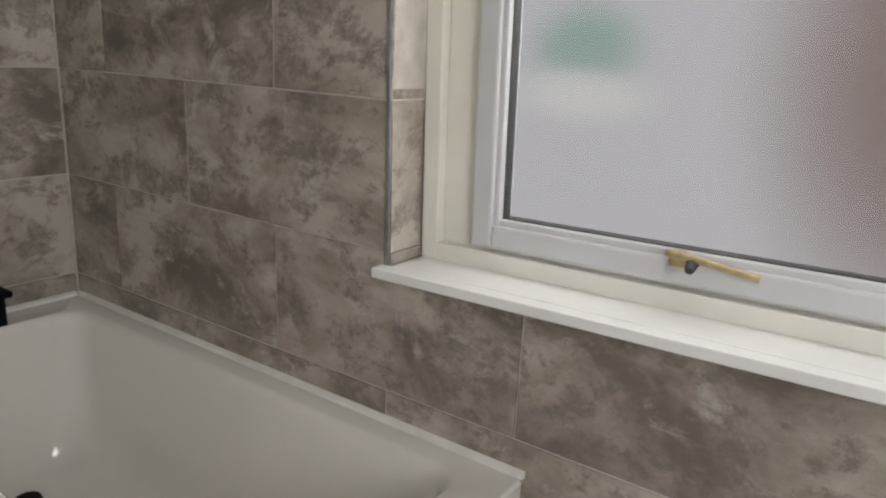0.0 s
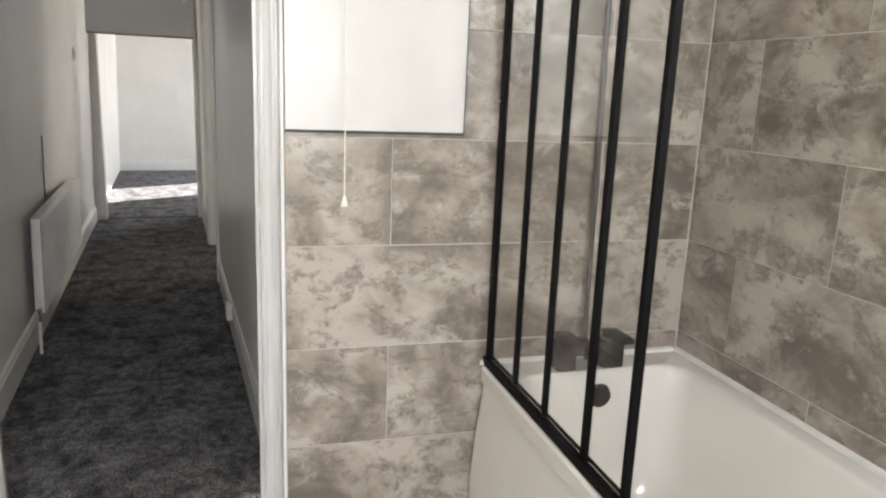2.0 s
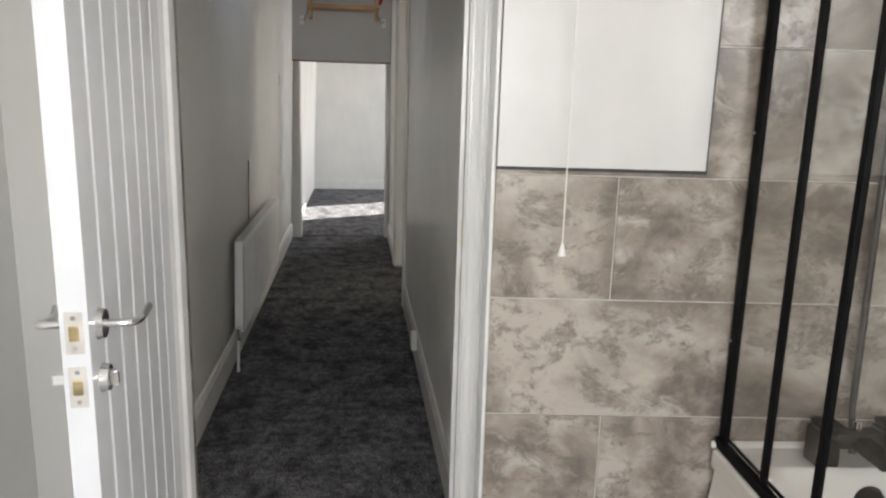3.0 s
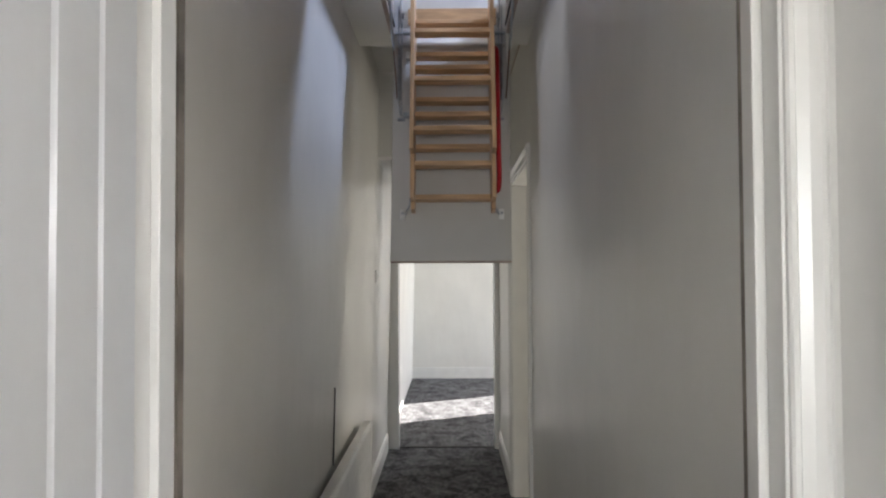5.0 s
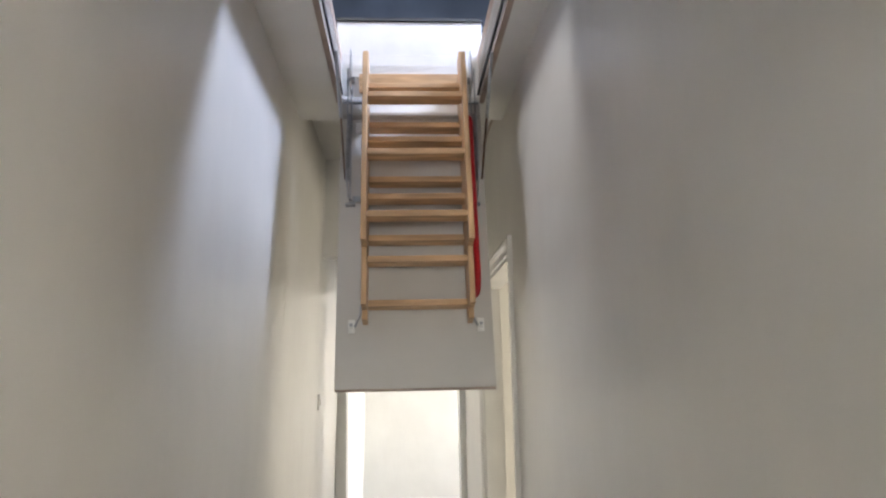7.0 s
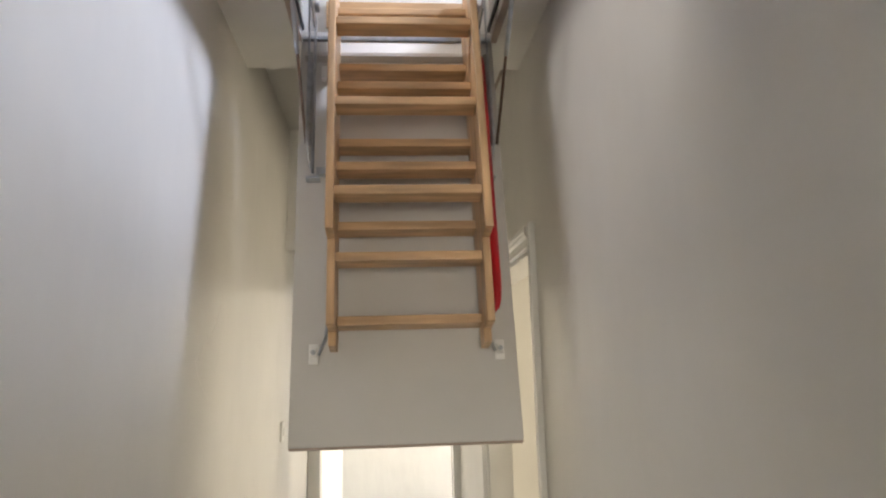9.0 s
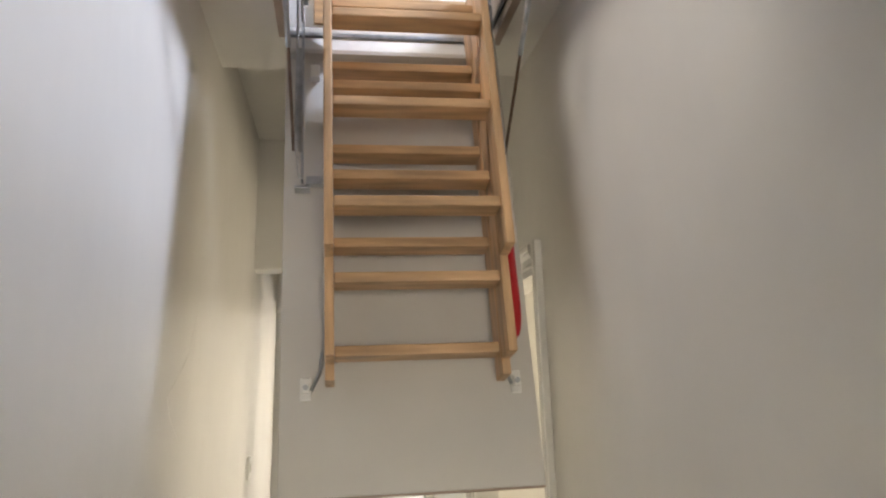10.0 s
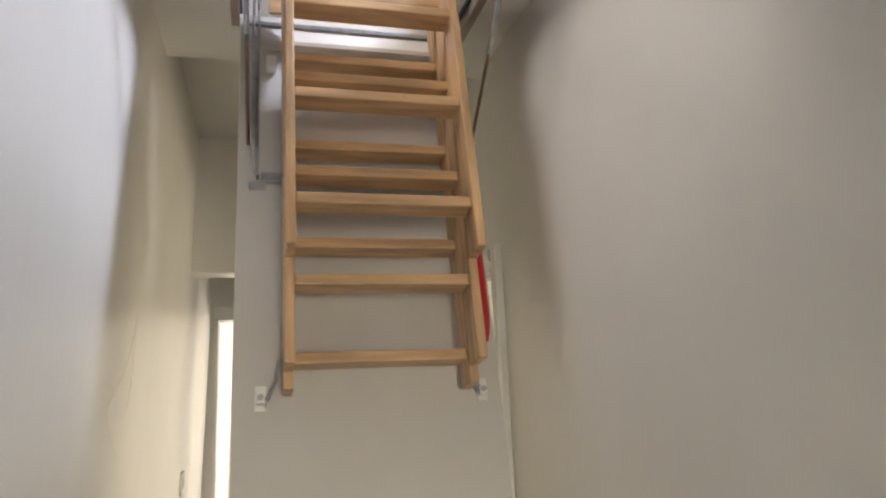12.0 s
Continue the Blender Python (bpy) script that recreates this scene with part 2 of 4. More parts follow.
M_PINE_UP = mat("pine_upright", (0.59, 0.375, 0.205), 0.42, vary=0.16, scale=5, bump=0.05, bscale=40, stretch=(9, 9, 0.9))
M_BRONZE = mat("browned_steel", (0.20, 0.14, 0.11), 0.3, metal=0.8, vary=0.12, scale=30)
M_NICKEL = mat("satin_nickel", (0.66, 0.63, 0.58), 0.45, metal=0.25, vary=0.05, scale=30)
M_RED = mat("red_coated_steel", (0.42, 0.008, 0.014), 0.3, vary=0.08, scale=20)
M_BOARD = mat("hatch_board_white", (0.56, 0.54, 0.505), 0.35, vary=0.02, scale=4)
M_LINING = mat("hatch_lining_wood", (0.42, 0.32, 0.26), 0.5, vary=0.15, scale=6)
M_LOFT = mat("loft_membrane", (0.085, 0.105, 0.135), 0.7, vary=0.15, scale=3)
M_RAD = mat("radiator_enamel", (0.74, 0.73, 0.71), 0.25, vary=0.03, scale=8)
M_PLASTIC = mat("white_plastic", (0.80, 0.79, 0.76), 0.3, vary=0.02, scale=20)
M_VINYL = mat("grey_vinyl_floor", (0.50, 0.485, 0.465), 0.4, vary=0.12, scale=8, bump=0.05, bscale=30)
M_GASKET_SHADE = mat("dark_gasket_and_shade", (0.05, 0.05, 0.05), 0.7, vary=0.1, scale=20)
M_GAP = mat("bare_edge", (0.25, 0.215, 0.18), 0.7, vary=0.3, scale=9, dirt=0.7)
M_CORD = mat("white_cord", (0.78, 0.76, 0.70), 0.7, vary=0.05, scale=60)
M_OUT = backdrop_mat("outside_window", 0.130)


# ---- mesh helpers ----
def box(bm, x0, y0, z0, x1, y1, z1):
    vs = [bm.verts.new(p) for p in ((x0, y0, z0), (x1, y0, z0), (x1, y1, z0), (x0, y1, z0), (x0, y0, z1), (x1, y0, z1), (x1, y1, z1), (x0, y1, z1))]
    for f in ((3, 2, 1, 0), (4, 5, 6, 7), (0, 1, 5, 4), (1, 2, 6, 5), (2, 3, 7, 6), (3, 0, 4, 7)):
        bm.faces.new([vs[i] for i in f])
    return vs


def boxes(*rects, bevel=0.0, seg=2):
    bm = bmesh.new()
    for r in rects:
        r = [min(r[0], r[3]), min(r[1], r[4]), min(r[2], r[5]), max(r[0], r[3]), max(r[1], r[4]), max(r[2], r[5])]
        box(bm, *r)
    if bevel:
        bmesh.ops.bevel(bm, geom=bm.edges[:], offset=bevel, segments=seg, affect="EDGES", profile=0.6)
    return bm


def ubox(u0, v0, z0, u1, v1, z1):
    """A box of the hall, in its own axes."""
    return (-u1, v0, z0, -u0, v1, z1)


def mesh_of(name, bm, material, smooth=False):
    me = bpy.data.meshes.new(name)
    bmesh.ops.recalc_face_normals(bm, faces=bm.faces[:])
    bm.to_mesh(me)
    bm.free()
    me.materials.append(material)
    if smooth:
        for p in me.polygons:
            p.use_smooth = True
        me.set_sharp_from_angle(angle=radians(40))
    return me


def part(name, bm, material, parent, label="", smooth=False, m=None):
    ob = new(name, mesh_of(name, bm, material, smooth))
    ob.parent = parent
    if m is not None:
        ob.matrix_basis = m
    if label:
        ob["label"] = label
    return ob


def empty(name, m, label, category, group="", kind=""):
    ob = new(name)
    ob.empty_display_size = 0.1
    ob.matrix_world = m
    return tagged(ob, label, category, group, kind)


def solid(name, bm, material, m, label, category, group="", kind="", smooth=False):
    ob = new(name, mesh_of(name, bm, material, smooth))
    ob.matrix_world = m
    return tagged(ob, label, category, group, kind)


def structure(name, rects, material, m, label, category, bevel=0.0):
    return solid(name, boxes(*rects, bevel=bevel), material, m, label, category, kind="structure")


def tube(points, radius, seg=10):
    """A round bar along a line of points."""
    bm = bmesh.new()
    pts = [Vector(p) for p in points]
    rings = []
    for i, p in enumerate(pts):
        d = (pts[min(i + 1, len(pts) - 1)] - pts[max(i - 1, 0)]).normalized()
        a = d.orthogonal().normalized() if i == 0 else (rings_a - d * rings_a.dot(d)).normalized()
        rings_a = a
        b = d.cross(a)
        rings.append([bm.verts.new(p + radius * (math.cos(k * 2 * math.pi / seg) * a + math.sin(k * 2 * math.pi / seg) * b)) for k in range(seg)])
    for r, s in zip(rings, rings[1:]):
        for k in range(seg):
            bm.faces.new((r[k], r[(k + 1) % seg], s[(k + 1) % seg], s[k]))
    bm.faces.new(rings[0])
    bm.faces.new(rings[-1])
    return bm


def disc(center, axis, radius, depth, seg=28, bevel=0.0):
    bm = bmesh.new()
    q = Vector((0, 0, 1)).rotation_difference(Vector(axis)).to_matrix().to_4x4()
    bmesh.ops.create_cone(bm, cap_ends=True, segments=seg, radius1=radius, radius2=radius - bevel, depth=depth, matrix=Matrix.Translation(center) @ q)
    return bm


def bend(a, b, c, n=6):
    """Points on a smooth arc from a to c with its corner at b."""
    a, b, c = Vector(a), Vector(b), Vector(c)
    return [(1 - t) ** 2 * a + 2 * t * (1 - t) * b + t * t * c for t in (i / n for i in range(n + 1))]


def moulding(profile, x0, x1):
    """A profile of (y, z) points drawn along x."""
    bm = bmesh.new()
    a = [bm.verts.new((x0, y, z)) for y, z in profile]
    b = [bm.verts.new((x1, y, z)) for y, z in profile]
    n = len(profile)
    for i in range(n):
        bm.faces.new((a[i], a[(i + 1) % n], b[(i + 1) % n], b[i]))
    bm.faces.new(a)
    bm.faces.new(b[::-1])
    return bm


def casing_profile(w, d):
    """A moulded architrave: w wide, d thick, y across its width, z out from the wall."""
    return [(0, 0), (0, 0.45 * d), (0.06 * w, 0.62 * d), (0.16 * w, 0.62 * d), (0.20 * w, 0.5 * d), (0.45 * w, 0.60 * d), (0.62 * w, 0.88 * d), (0.72 * w, 0.88 * d), (0.76 * w, d), (0.96 * w, d), (w, 0.9 * d), (w, 0)]


def casing_leg(profile, z0, z1, flip):
    """An upright architrave: x across the opening, y out from the wall, z up."""
    bm = bmesh.new()
    s = -1 if flip else 1
    a = [bm.verts.new((s * p, q, z0)) for p, q in profile]
    b = [bm.verts.new((s * p, q, z1)) for p, q in profile]
    n = len(profile)
    for i in range(n):
        bm.faces.new((a[i], a[(i + 1) % n], b[(i + 1) % n], b[i]))
    bm.faces.new(a)
    bm.faces.new(b[::-1])
    return bm


def door_casing(name, m, width, height, w, d, label):
    """Architrave round an opening: local x across from one jamb, y out of the wall, z up."""
    ob = empty(name, m, label, "door casing", kind="structure")
    prof = casing_profile(w, d)
    part("leg", casing_leg(prof, 0, height + w, True), M_CASE, ob)
    leg = part("leg", casing_leg(prof, 0, height + w, False), M_CASE, ob)
    leg.matrix_basis = Matrix.Translation((width, 0, 0))
    head = moulding([(height + p, q) for p, q in prof], 0, width)
    for v in head.verts:
        v.co = Vector((v.co.x, v.co.z, v.co.y))
    part("head", head, M_CASE, ob)
    return ob


# ======== the bathroom ========
TX, WY = -2.0, 1.508            # face of the tap wall, face of the window wall
WX0, WX1, WZ0, WZ1 = -0.88, 0.33, 0.872, 2.06   # window opening
DX, DY0, DY1, DZ = -2.17, -0.430, 0.288, 2.03   # bathroom doorway, set back from the tiled wall
BY = 0.345                                       # end of the tiled wall
BS, BE, BH = -0.80, 1.05, 2.42                  # south wall, east wall, ceiling
T = 0.003                                        # tile thickness

structure("floor_bathroom", [(DX, BS, -0.08, BE, WY, 0.0)], M_VINYL, BATH, "grey vinyl bathroom floor", "floor")
structure("ceiling_bathroom", [(DX, BS, BH, BE, WY, BH + 0.1)], M_CEIL, BATH, "plain white bathroom ceiling", "ceiling")
wall_tap = structure("wall_tap", [(DX - 0.10, BY, 0, TX - T, WY + 0.3, BH + 0.1)], M_GROUT, BATH, "built-out bathroom wall tiled beside the bath", "wall")
structure("wall_doorway", [(DX - 0.10, DY1 + 0.02, 0, DX, BY, BH + 0.1), (DX - 0.10, DY0 - 0.02, DZ + 0.02, DX, DY1 + 0.02, BH + 0.1), (DX - 0.10, BS - 0.1, 0, DX, DY0 - 0.02, BH + 0.1)], M_PAINT, BATH, "white painted wall with the bathroom doorway", "wall")
structure("wall_end_boxing", [(DX + 0.001, BY - 0.008, 0, TX + 0.001, BY - 0.0005, BH)], M_GLOSS, BATH, "white board on the end of the tiled wall", "wall", bevel=0.0015)
wall_window = structure("wall_window", [(TX - 0.0, WY + T, 0, WX0 - 0.010, WY + 0.30, BH + 0.1), (WX1, WY + T, 0, BE, WY + 0.30, BH + 0.1), (WX0 - 0.010, WY + T, 0, WX1, WY + 0.30, WZ0), (WX0 - 0.010, WY + T, WZ1, WX1, WY + 0.30, BH + 0.1)],
                        M_GROUT, WROT, "outer bathroom wall clad in grey stone-look tiles", "wall")
structure("wall_bathroom_south", [(DX, BS - 0.1, 0, BE, BS, BH + 0.1)], M_PAINT, BATH, "white painted bathroom wall behind the door", "wall")
structure("wall_bathroom_east", [(BE, BS - 0.1, 0, BE + 0.1, 0.01, BH + 0.1), (BE, 0.75, 0, BE + 0.1, WY + 0.3, BH + 0.1), (BE, 0.01, 0, BE + 0.1, 0.75, 1.02), (BE, 0.01, 2.02, BE + 0.1, 0.75, BH + 0.1)], M_PAINT, BATH, "white painted bathroom wall with a window opening", "wall")


def tub():
    x0, x1, y0, y1, zt = TX + 0.002, -0.57, 0.876, WY - 0.002, 0.565
    ob = empty("bathtub", WROT, "white acrylic bathtub with a straight front panel, against tiled walls", "bathtub")

    def ring(bm, ax0, ax1, ay0, ay1, z, r, n=6):
        vs = []
        for cx, cy, a0 in ((ax1 - r, ay1 - r, 0), (ax0 + r, ay1 - r, 90), (ax0 + r, ay0 + r, 180), (ax1 - r, ay0 + r, 270)):
            for i in range(n + 1):
                a = radians(a0 + 90 * i / n)
                vs.append(bm.verts.new((cx + r * math.cos(a), cy + r * math.sin(a), z)))
        return vs

    bm = bmesh.new()
    steps = [(x0, x1, y0, y1, zt - 0.045, 0.010), (x0, x1, y0, y1, zt - 0.006, 0.012), (x0 + 0.006, x1 - 0.006, y0 + 0.006, y1 - 0.001, zt, 0.012),
             (x0 + 0.095, x1 - 0.085, y0 + 0.062, y1 - 0.048, zt, 0.060), (x0 + 0.101, x1 - 0.094, y0 + 0.068, y1 - 0.055, zt - 0.006, 0.062),
             (x0 + 0.104, x1 - 0.105, y0 + 0.072, y1 - 0.060, zt - 0.022, 0.066), (x0 + 0.110, x1 - 0.16, y0 + 0.085, y1 - 0.073, zt - 0.17, 0.085),
             (x0 + 0.122, x1 - 0.22, y0 + 0.097, y1 - 0.085, zt - 0.30, 0.105), (x0 + 0.130, x1 - 0.26, y0 + 0.112, y1 - 0.100, zt - 0.37, 0.115),
             (x0 + 0.148, x1 - 0.30, y0 + 0.140, y1 - 0.128, zt - 0.405, 0.115), (x0 + 0.185, x1 - 0.37, y0 + 0.19, y1 - 0.175, zt - 0.42, 0.10)]
    rings = [ring(bm, *s) for s in steps]
    for a, b in zip(rings, rings[1:]):
        for i in range(len(a)):
            bm.faces.new((a[i], a[(i + 1) % len(a)], b[(i + 1) % len(a)], b[i]))
    bm.faces.new(rings[-1])
    part("basin", bm, M_TUB, ob, smooth=True)
    prof = [(y0 + 0.016, zt - 0.03), (y0 + 0.010, zt - 0.10), (y0 - 0.003, zt - 0.2), (y0 - 0.014, zt - 0.34), (y0 - 0.012, 0.12), (y0 - 0.004, 0.0), (y0 + 0.02, 0.0), (y0 + 0.036, zt - 0.03)]
    part("front_panel", moulding(prof, x0, x1 - 0.004), M_TUB, ob, "slightly bowed white bath panel", smooth=True)
    part("end_panel", boxes((x1 - 0.026, y0 + 0.02, 0, x1 - 0.008, y1, zt - 0.03), bevel=0.003), M_TUB, ob)
    part("overflow", disc((x0 + 0.109, 1.20, zt - 0.075), (1, 0, -0.08), 0.036, 0.012, bevel=0.004), M_BLACK, ob, "round matt black overflow cover", smooth=True)
    part("waste", disc((x0 + 0.225, 1.215, zt - 0.413), (0, 0, 1), 0.034, 0.012, bevel=0.004), M_BLACK, ob, "round matt black waste", smooth=True)
    s = empty("bath_seal", WROT, "off-white silicone bead where the bath meets the tiles", "seal", kind="structure")
    part("bead", moulding([(y1 + 0.002, zt - 0.001), (y1 - 0.009, zt + 0.001), (y1 - 0.007, zt + 0.008), (y1 + 0.002, zt + 0.013)], x0, x1), M_SEAL, s)
    b2 = moulding([(0.0, zt - 0.001), (0.011, zt + 0.001), (0.009, zt + 0.008), (0.0, zt + 0.013)], y0, y1 - 0.01)
    for v in b2.verts:
        v.co = Vector((TX + v.co.y, v.co.x, v.co.z))
    part("bead", b2, M_SEAL, s)


tub()


def mixer_tap():
    z = 0.566
    ob = empty("bath_mixer_tap", WROT, "matt black deck-mounted bath shower mixer tap on the bath rim", "tap")
    for y in (1.098, 1.245):
        part("pillar", boxes((-1.952, y - 0.027, z, -1.898, y + 0.027, z + 0.085), bevel=0.006), M_BLACK, ob)
        part("lever", boxes((-1.948, y - 0.023, z + 0.088, -1.845, y + 0.023, z + 0.104), bevel=0.005), M_BLACK, ob)
    part("crossbar", boxes((-1.945, 1.10, z + 0.040, -1.905, 1.24, z + 0.078), bevel=0.006), M_BLACK, ob)
    part("spout", boxes((-1.93, 1.151, z + 0.044, -1.80, 1.193, z + 0.070), bevel=0.005), M_BLACK, ob)
    part("diverter_knob", disc((-1.925, 1.172, z + 0.088), (0, 0, 1), 0.010, 0.022, 16), M_CHROME, ob, "small chrome diverter knob", smooth=True)
    hose = empty("shower_hose", WROT, "dark metal shower hose rising up the tiled wall", "shower hose")
    part("hose", tube([(-1.93, 1.172, z + 0.02), (-1.955, 1.173, z + 0.12), (-1.968, 1.176, z + 0.4), (-1.972, 1.170, z + 0.9), (-1.972, 1.172, z + 1.40)], 0.008), M_HOSE, hose, smooth=True)
    part("wall_bracket", boxes((-1.998, 1.152, z + 1.38, -1.955, 1.192, z + 1.43), bevel=0.006), M_BLACK, hose)


mixer_tap()


def bath_screen():
    y, z0, z1 = 0.902, 0.567, 2.05
    ob = empty("bath_screen", WROT, "black framed glass bath screen with upright bars on the bath rim", "bath screen")
    bars = ((-1.985, 0.030), (-1.796, 0.016), (-1.617, 0.016), (-1.420, 0.018), (-1.262, 0.014))
    for x, w in bars:
        part("bar", boxes((x - w / 2, y - 0.010, z0 + 0.022, x + w / 2, y + 0.006, z1), bevel=0.002), M_BLACK, ob)
    part("bottom_rail", boxes((-2.0, y - 0.018, z0, -1.2555, y + 0.014, z0 + 0.024), bevel=0.002), M_BLACK, ob)
    part("top_rail", boxes((-2.0, y - 0.018, z1, -1.2555, y + 0.014, z1 + 0.024), bevel=0.002), M_BLACK, ob)
    g = part("glass", boxes((-1.995, y - 0.004, z0 + 0.0245, -1.262, y + 0.002, z1 - 0.001)), M_GLASS, ob, "clear glass panel")
    g.visible_shadow = False
    for zz in (0.83, 1.29):
        part("rivet", disc((-1.983, y - 0.017, zz), (0, -1, 0), 0.003, 0.003, 10), M_STEEL, ob)


bath_screen()

cab = empty("wall_panel", BATH, "flush white painted access panel set in the tiled wall", "wall panel")
part("board", boxes((TX + 0.001, 0.347, 1.205, TX + 0.016, 0.797, BH - 0.002), bevel=0.0015), M_ACCESS, cab)
# thin dark strips draw the panel's edge shadow below and at its right
part("edge_shadow", boxes((TX + 0.001, 0.347, 1.198, TX + 0.013, 0.801, 1.2045), (TX + 0.001, 0.7975, 1.2046, TX + 0.013, 0.801, BH - 0.002)), M_GASKET_SHADE, cab, "dark strip standing in for the shadow along the panel edge")

cord = empty("light_pull_cord", BATH, "white light pull cord with a small bell-shaped pull", "pull cord")
part("ceiling_switch", disc((-1.904, 0.482, BH - 0.012), (0, 0, 1), 0.04, 0.024, bevel=0.005), M_PLASTIC, cord, smooth=True)
part("cord", tube([(-1.904, 0.482, BH - 0.02), (-1.904, 0.482, 1.7), (-1.904, 0.482, 1.056)], 0.0016, 6), M_CORD, cord)
pb = bmesh.new()
bmesh.ops.create_cone(pb, cap_ends=True, segments=14, radius1=0.009, radius2=0.0025, depth=0.027, matrix=Matrix.Translation((-1.904, 0.482, 1.043)))
part("pull", pb, M_PLASTIC, cord, "white bell-shaped pull", smooth=True)


# the old window leans a little out of plumb
WLEAN = WROT @ Matrix.Translation((WX0, 0, WZ0)) @ pose(0, 0, 0, 0, -1.2, 0) @ Matrix.Translation((-WX0, 0, -WZ0))


def window():
    """Casement in the outer wall, with a stay, a sill and a cream lining."""
    yo = WY + 0.115
    ob = empty("window_1", WLEAN, "white window with one frosted casement above a white sill", "window", kind="structure")
    a0, a1, c0, c1 = WX0, WX1, WZ0 + 0.012, WZ1

    def ringframe(x0, x1, z0, z1, w, y0, y1, bev):
        return boxes((x0, y0, z0, x0 + w, y1, z1), (x1 - w, y0, z0, x1, y1, z1), (x0 + w, y0, z0, x1 - w, y1, z0 + w), (x0 + w, y0, z1 - w, x1 - w, y1, z1), bevel=bev)

    part("window_lining", ringframe(a0, a1, c0, c1, 0.036, yo - 0.022, yo + 0.05, 0.003), M_LINER, ob, "cream painted lining strip")
    part("window_frame", ringframe(a0 + 0.036, a1 - 0.036, c0 + 0.004, c1 - 0.036, 0.082, yo, yo + 0.06, 0.004), M_LINER, ob)
    s0, s1, t0, t1 = a0 + 0.116, a1 - 0.116, c0 + 0.043, c1 - 0.09
    sash = part("sash", ringframe(s0 - 0.006, s1 + 0.006, t0, t1, 0.043, yo - 0.018, yo + 0.05, 0.006), M_UPVC, ob, "grey-white casement sash")
    part("glazing_bead", ringframe(s0 + 0.036, s1 - 0.036, t0 + 0.042, t1 - 0.042, 0.012, yo - 0.010, yo + 0.04, 0.003), M_UPVC, sash)
    part("gasket", ringframe(s0 + 0.0475, s1 - 0.0475, t0 + 0.0535, t1 - 0.0535, 0.0025, yo + 0.004, yo + 0.03, 0.0), M_GASKET_SHADE, sash)
    g = part("pane", boxes((s0 + 0.05, yo + 0.008, t0 + 0.056, s1 - 0.05, yo + 0.014, t1 - 0.056)), M_FROST, sash, "frosted glass pane")
    g.visible_shadow = False
    part("window_sill", boxes((WX0 - 0.022, WY - 0.032, WZ0 - 0.006, WX1 + 0.022, WY - 0.0005, WZ0 + 0.014), (WX0 + 0.001, WY - 0.0004, WZ0 - 0.006, WX1 - 0.001, yo + 0.0, WZ0 + 0.0142), bevel=0.003), M_GLOSS, ob, "white painted window sill")
    zs = 0.966
    st = part("window_stay", boxes((-0.398, yo - 0.030, zs - 0.008, -0.372, yo - 0.0185, zs + 0.020), bevel=0.004), M_BRASS, ob, "brass casement fastener")
    part("lever", tube([(-0.40, yo - 0.038, zs + 0.016), (-0.355, yo - 0.043, zs + 0.014), (-0.30, yo - 0.041, zs + 0.006), (-0.262, yo - 0.036, zs - 0.001)], 0.0058, 10), M_BRASS, st, "tapered brass lever", smooth=True)
    part("knob", disc((-0.358, yo - 0.046, zs + 0.003), (0, -0.7, -0.4), 0.011, 0.022, 14, 0.004), M_GASKET_SHADE, st, "dark worn knob", smooth=True)
    # tiled reveals with a steel corner strip
    part("corner_strip", boxes((WX0 - 0.0125, WY - 0.004, WZ0 + 0.016, WX0 - 0.0062, WY + 0.002, WZ1)), M_STEEL, ob, "thin steel tile edge strip")


window()
solid("backdrop_bathroom", boxes((-2.6, -0.005, -1.3, 2.2, 0.005, 1.6)), M_OUT, WROT @ Matrix.Translation((-0.25, WY + 1.05, 1.5)), "blurred pale daylight outside the frosted window", "backdrop", kind="structure")

# doorway of the bathroom: lining, casing and the door
structure("door_lining_bathroom", [(DX - 0.104, DY1, 0, DX + 0.003, DY1 + 0.02, DZ), (DX - 0.104, DY0 - 0.02, 0, DX + 0.003, DY0, DZ), (DX - 0.104, DY0 - 0.02, DZ, DX + 0.003, DY1 + 0.02, DZ + 0.02),
                                   (DX - 0.085, DY1 - 0.012, 0, DX - 0.045, DY1, DZ), (DX - 0.085, DY0, 0, DX - 0.045, DY0 + 0.012, DZ)], M_CASE, BATH, "white gloss painted door lining with chipped edges", "door frame", bevel=0.002)
door_casing("door_casing_bathroom", BATH @ pose(DX + 0.001, DY1 + 0.004, 0, 0, 0, -90), DY1 - DY0 + 0.008, DZ, 0.050, 0.020, "moulded white architrave round the bathroom doorway")
structure("lining_gap", [(DX - 0.122, DY1 - 0.005, 0, DX - 0.105, DY1 + 0.012, DZ), (DX - 0.122, DY0 - 0.012, 0, DX - 0.105, DY0 + 0.005, DZ)], M_GAP, BATH, "dark unpainted gap between the door lining and the hall plaster", "door frame")
strike = empty("strike_plate", BATH, "small worn brass strike plates in the door lining", "strike plate")
for zz in (0.90, 1.02):
    part("plate", boxes((DX - 0.038, DY1 - 0.0025, zz - 0.035, DX - 0.012, DY1 - 0.0005, zz + 0.035)), M_BRASS, strike)


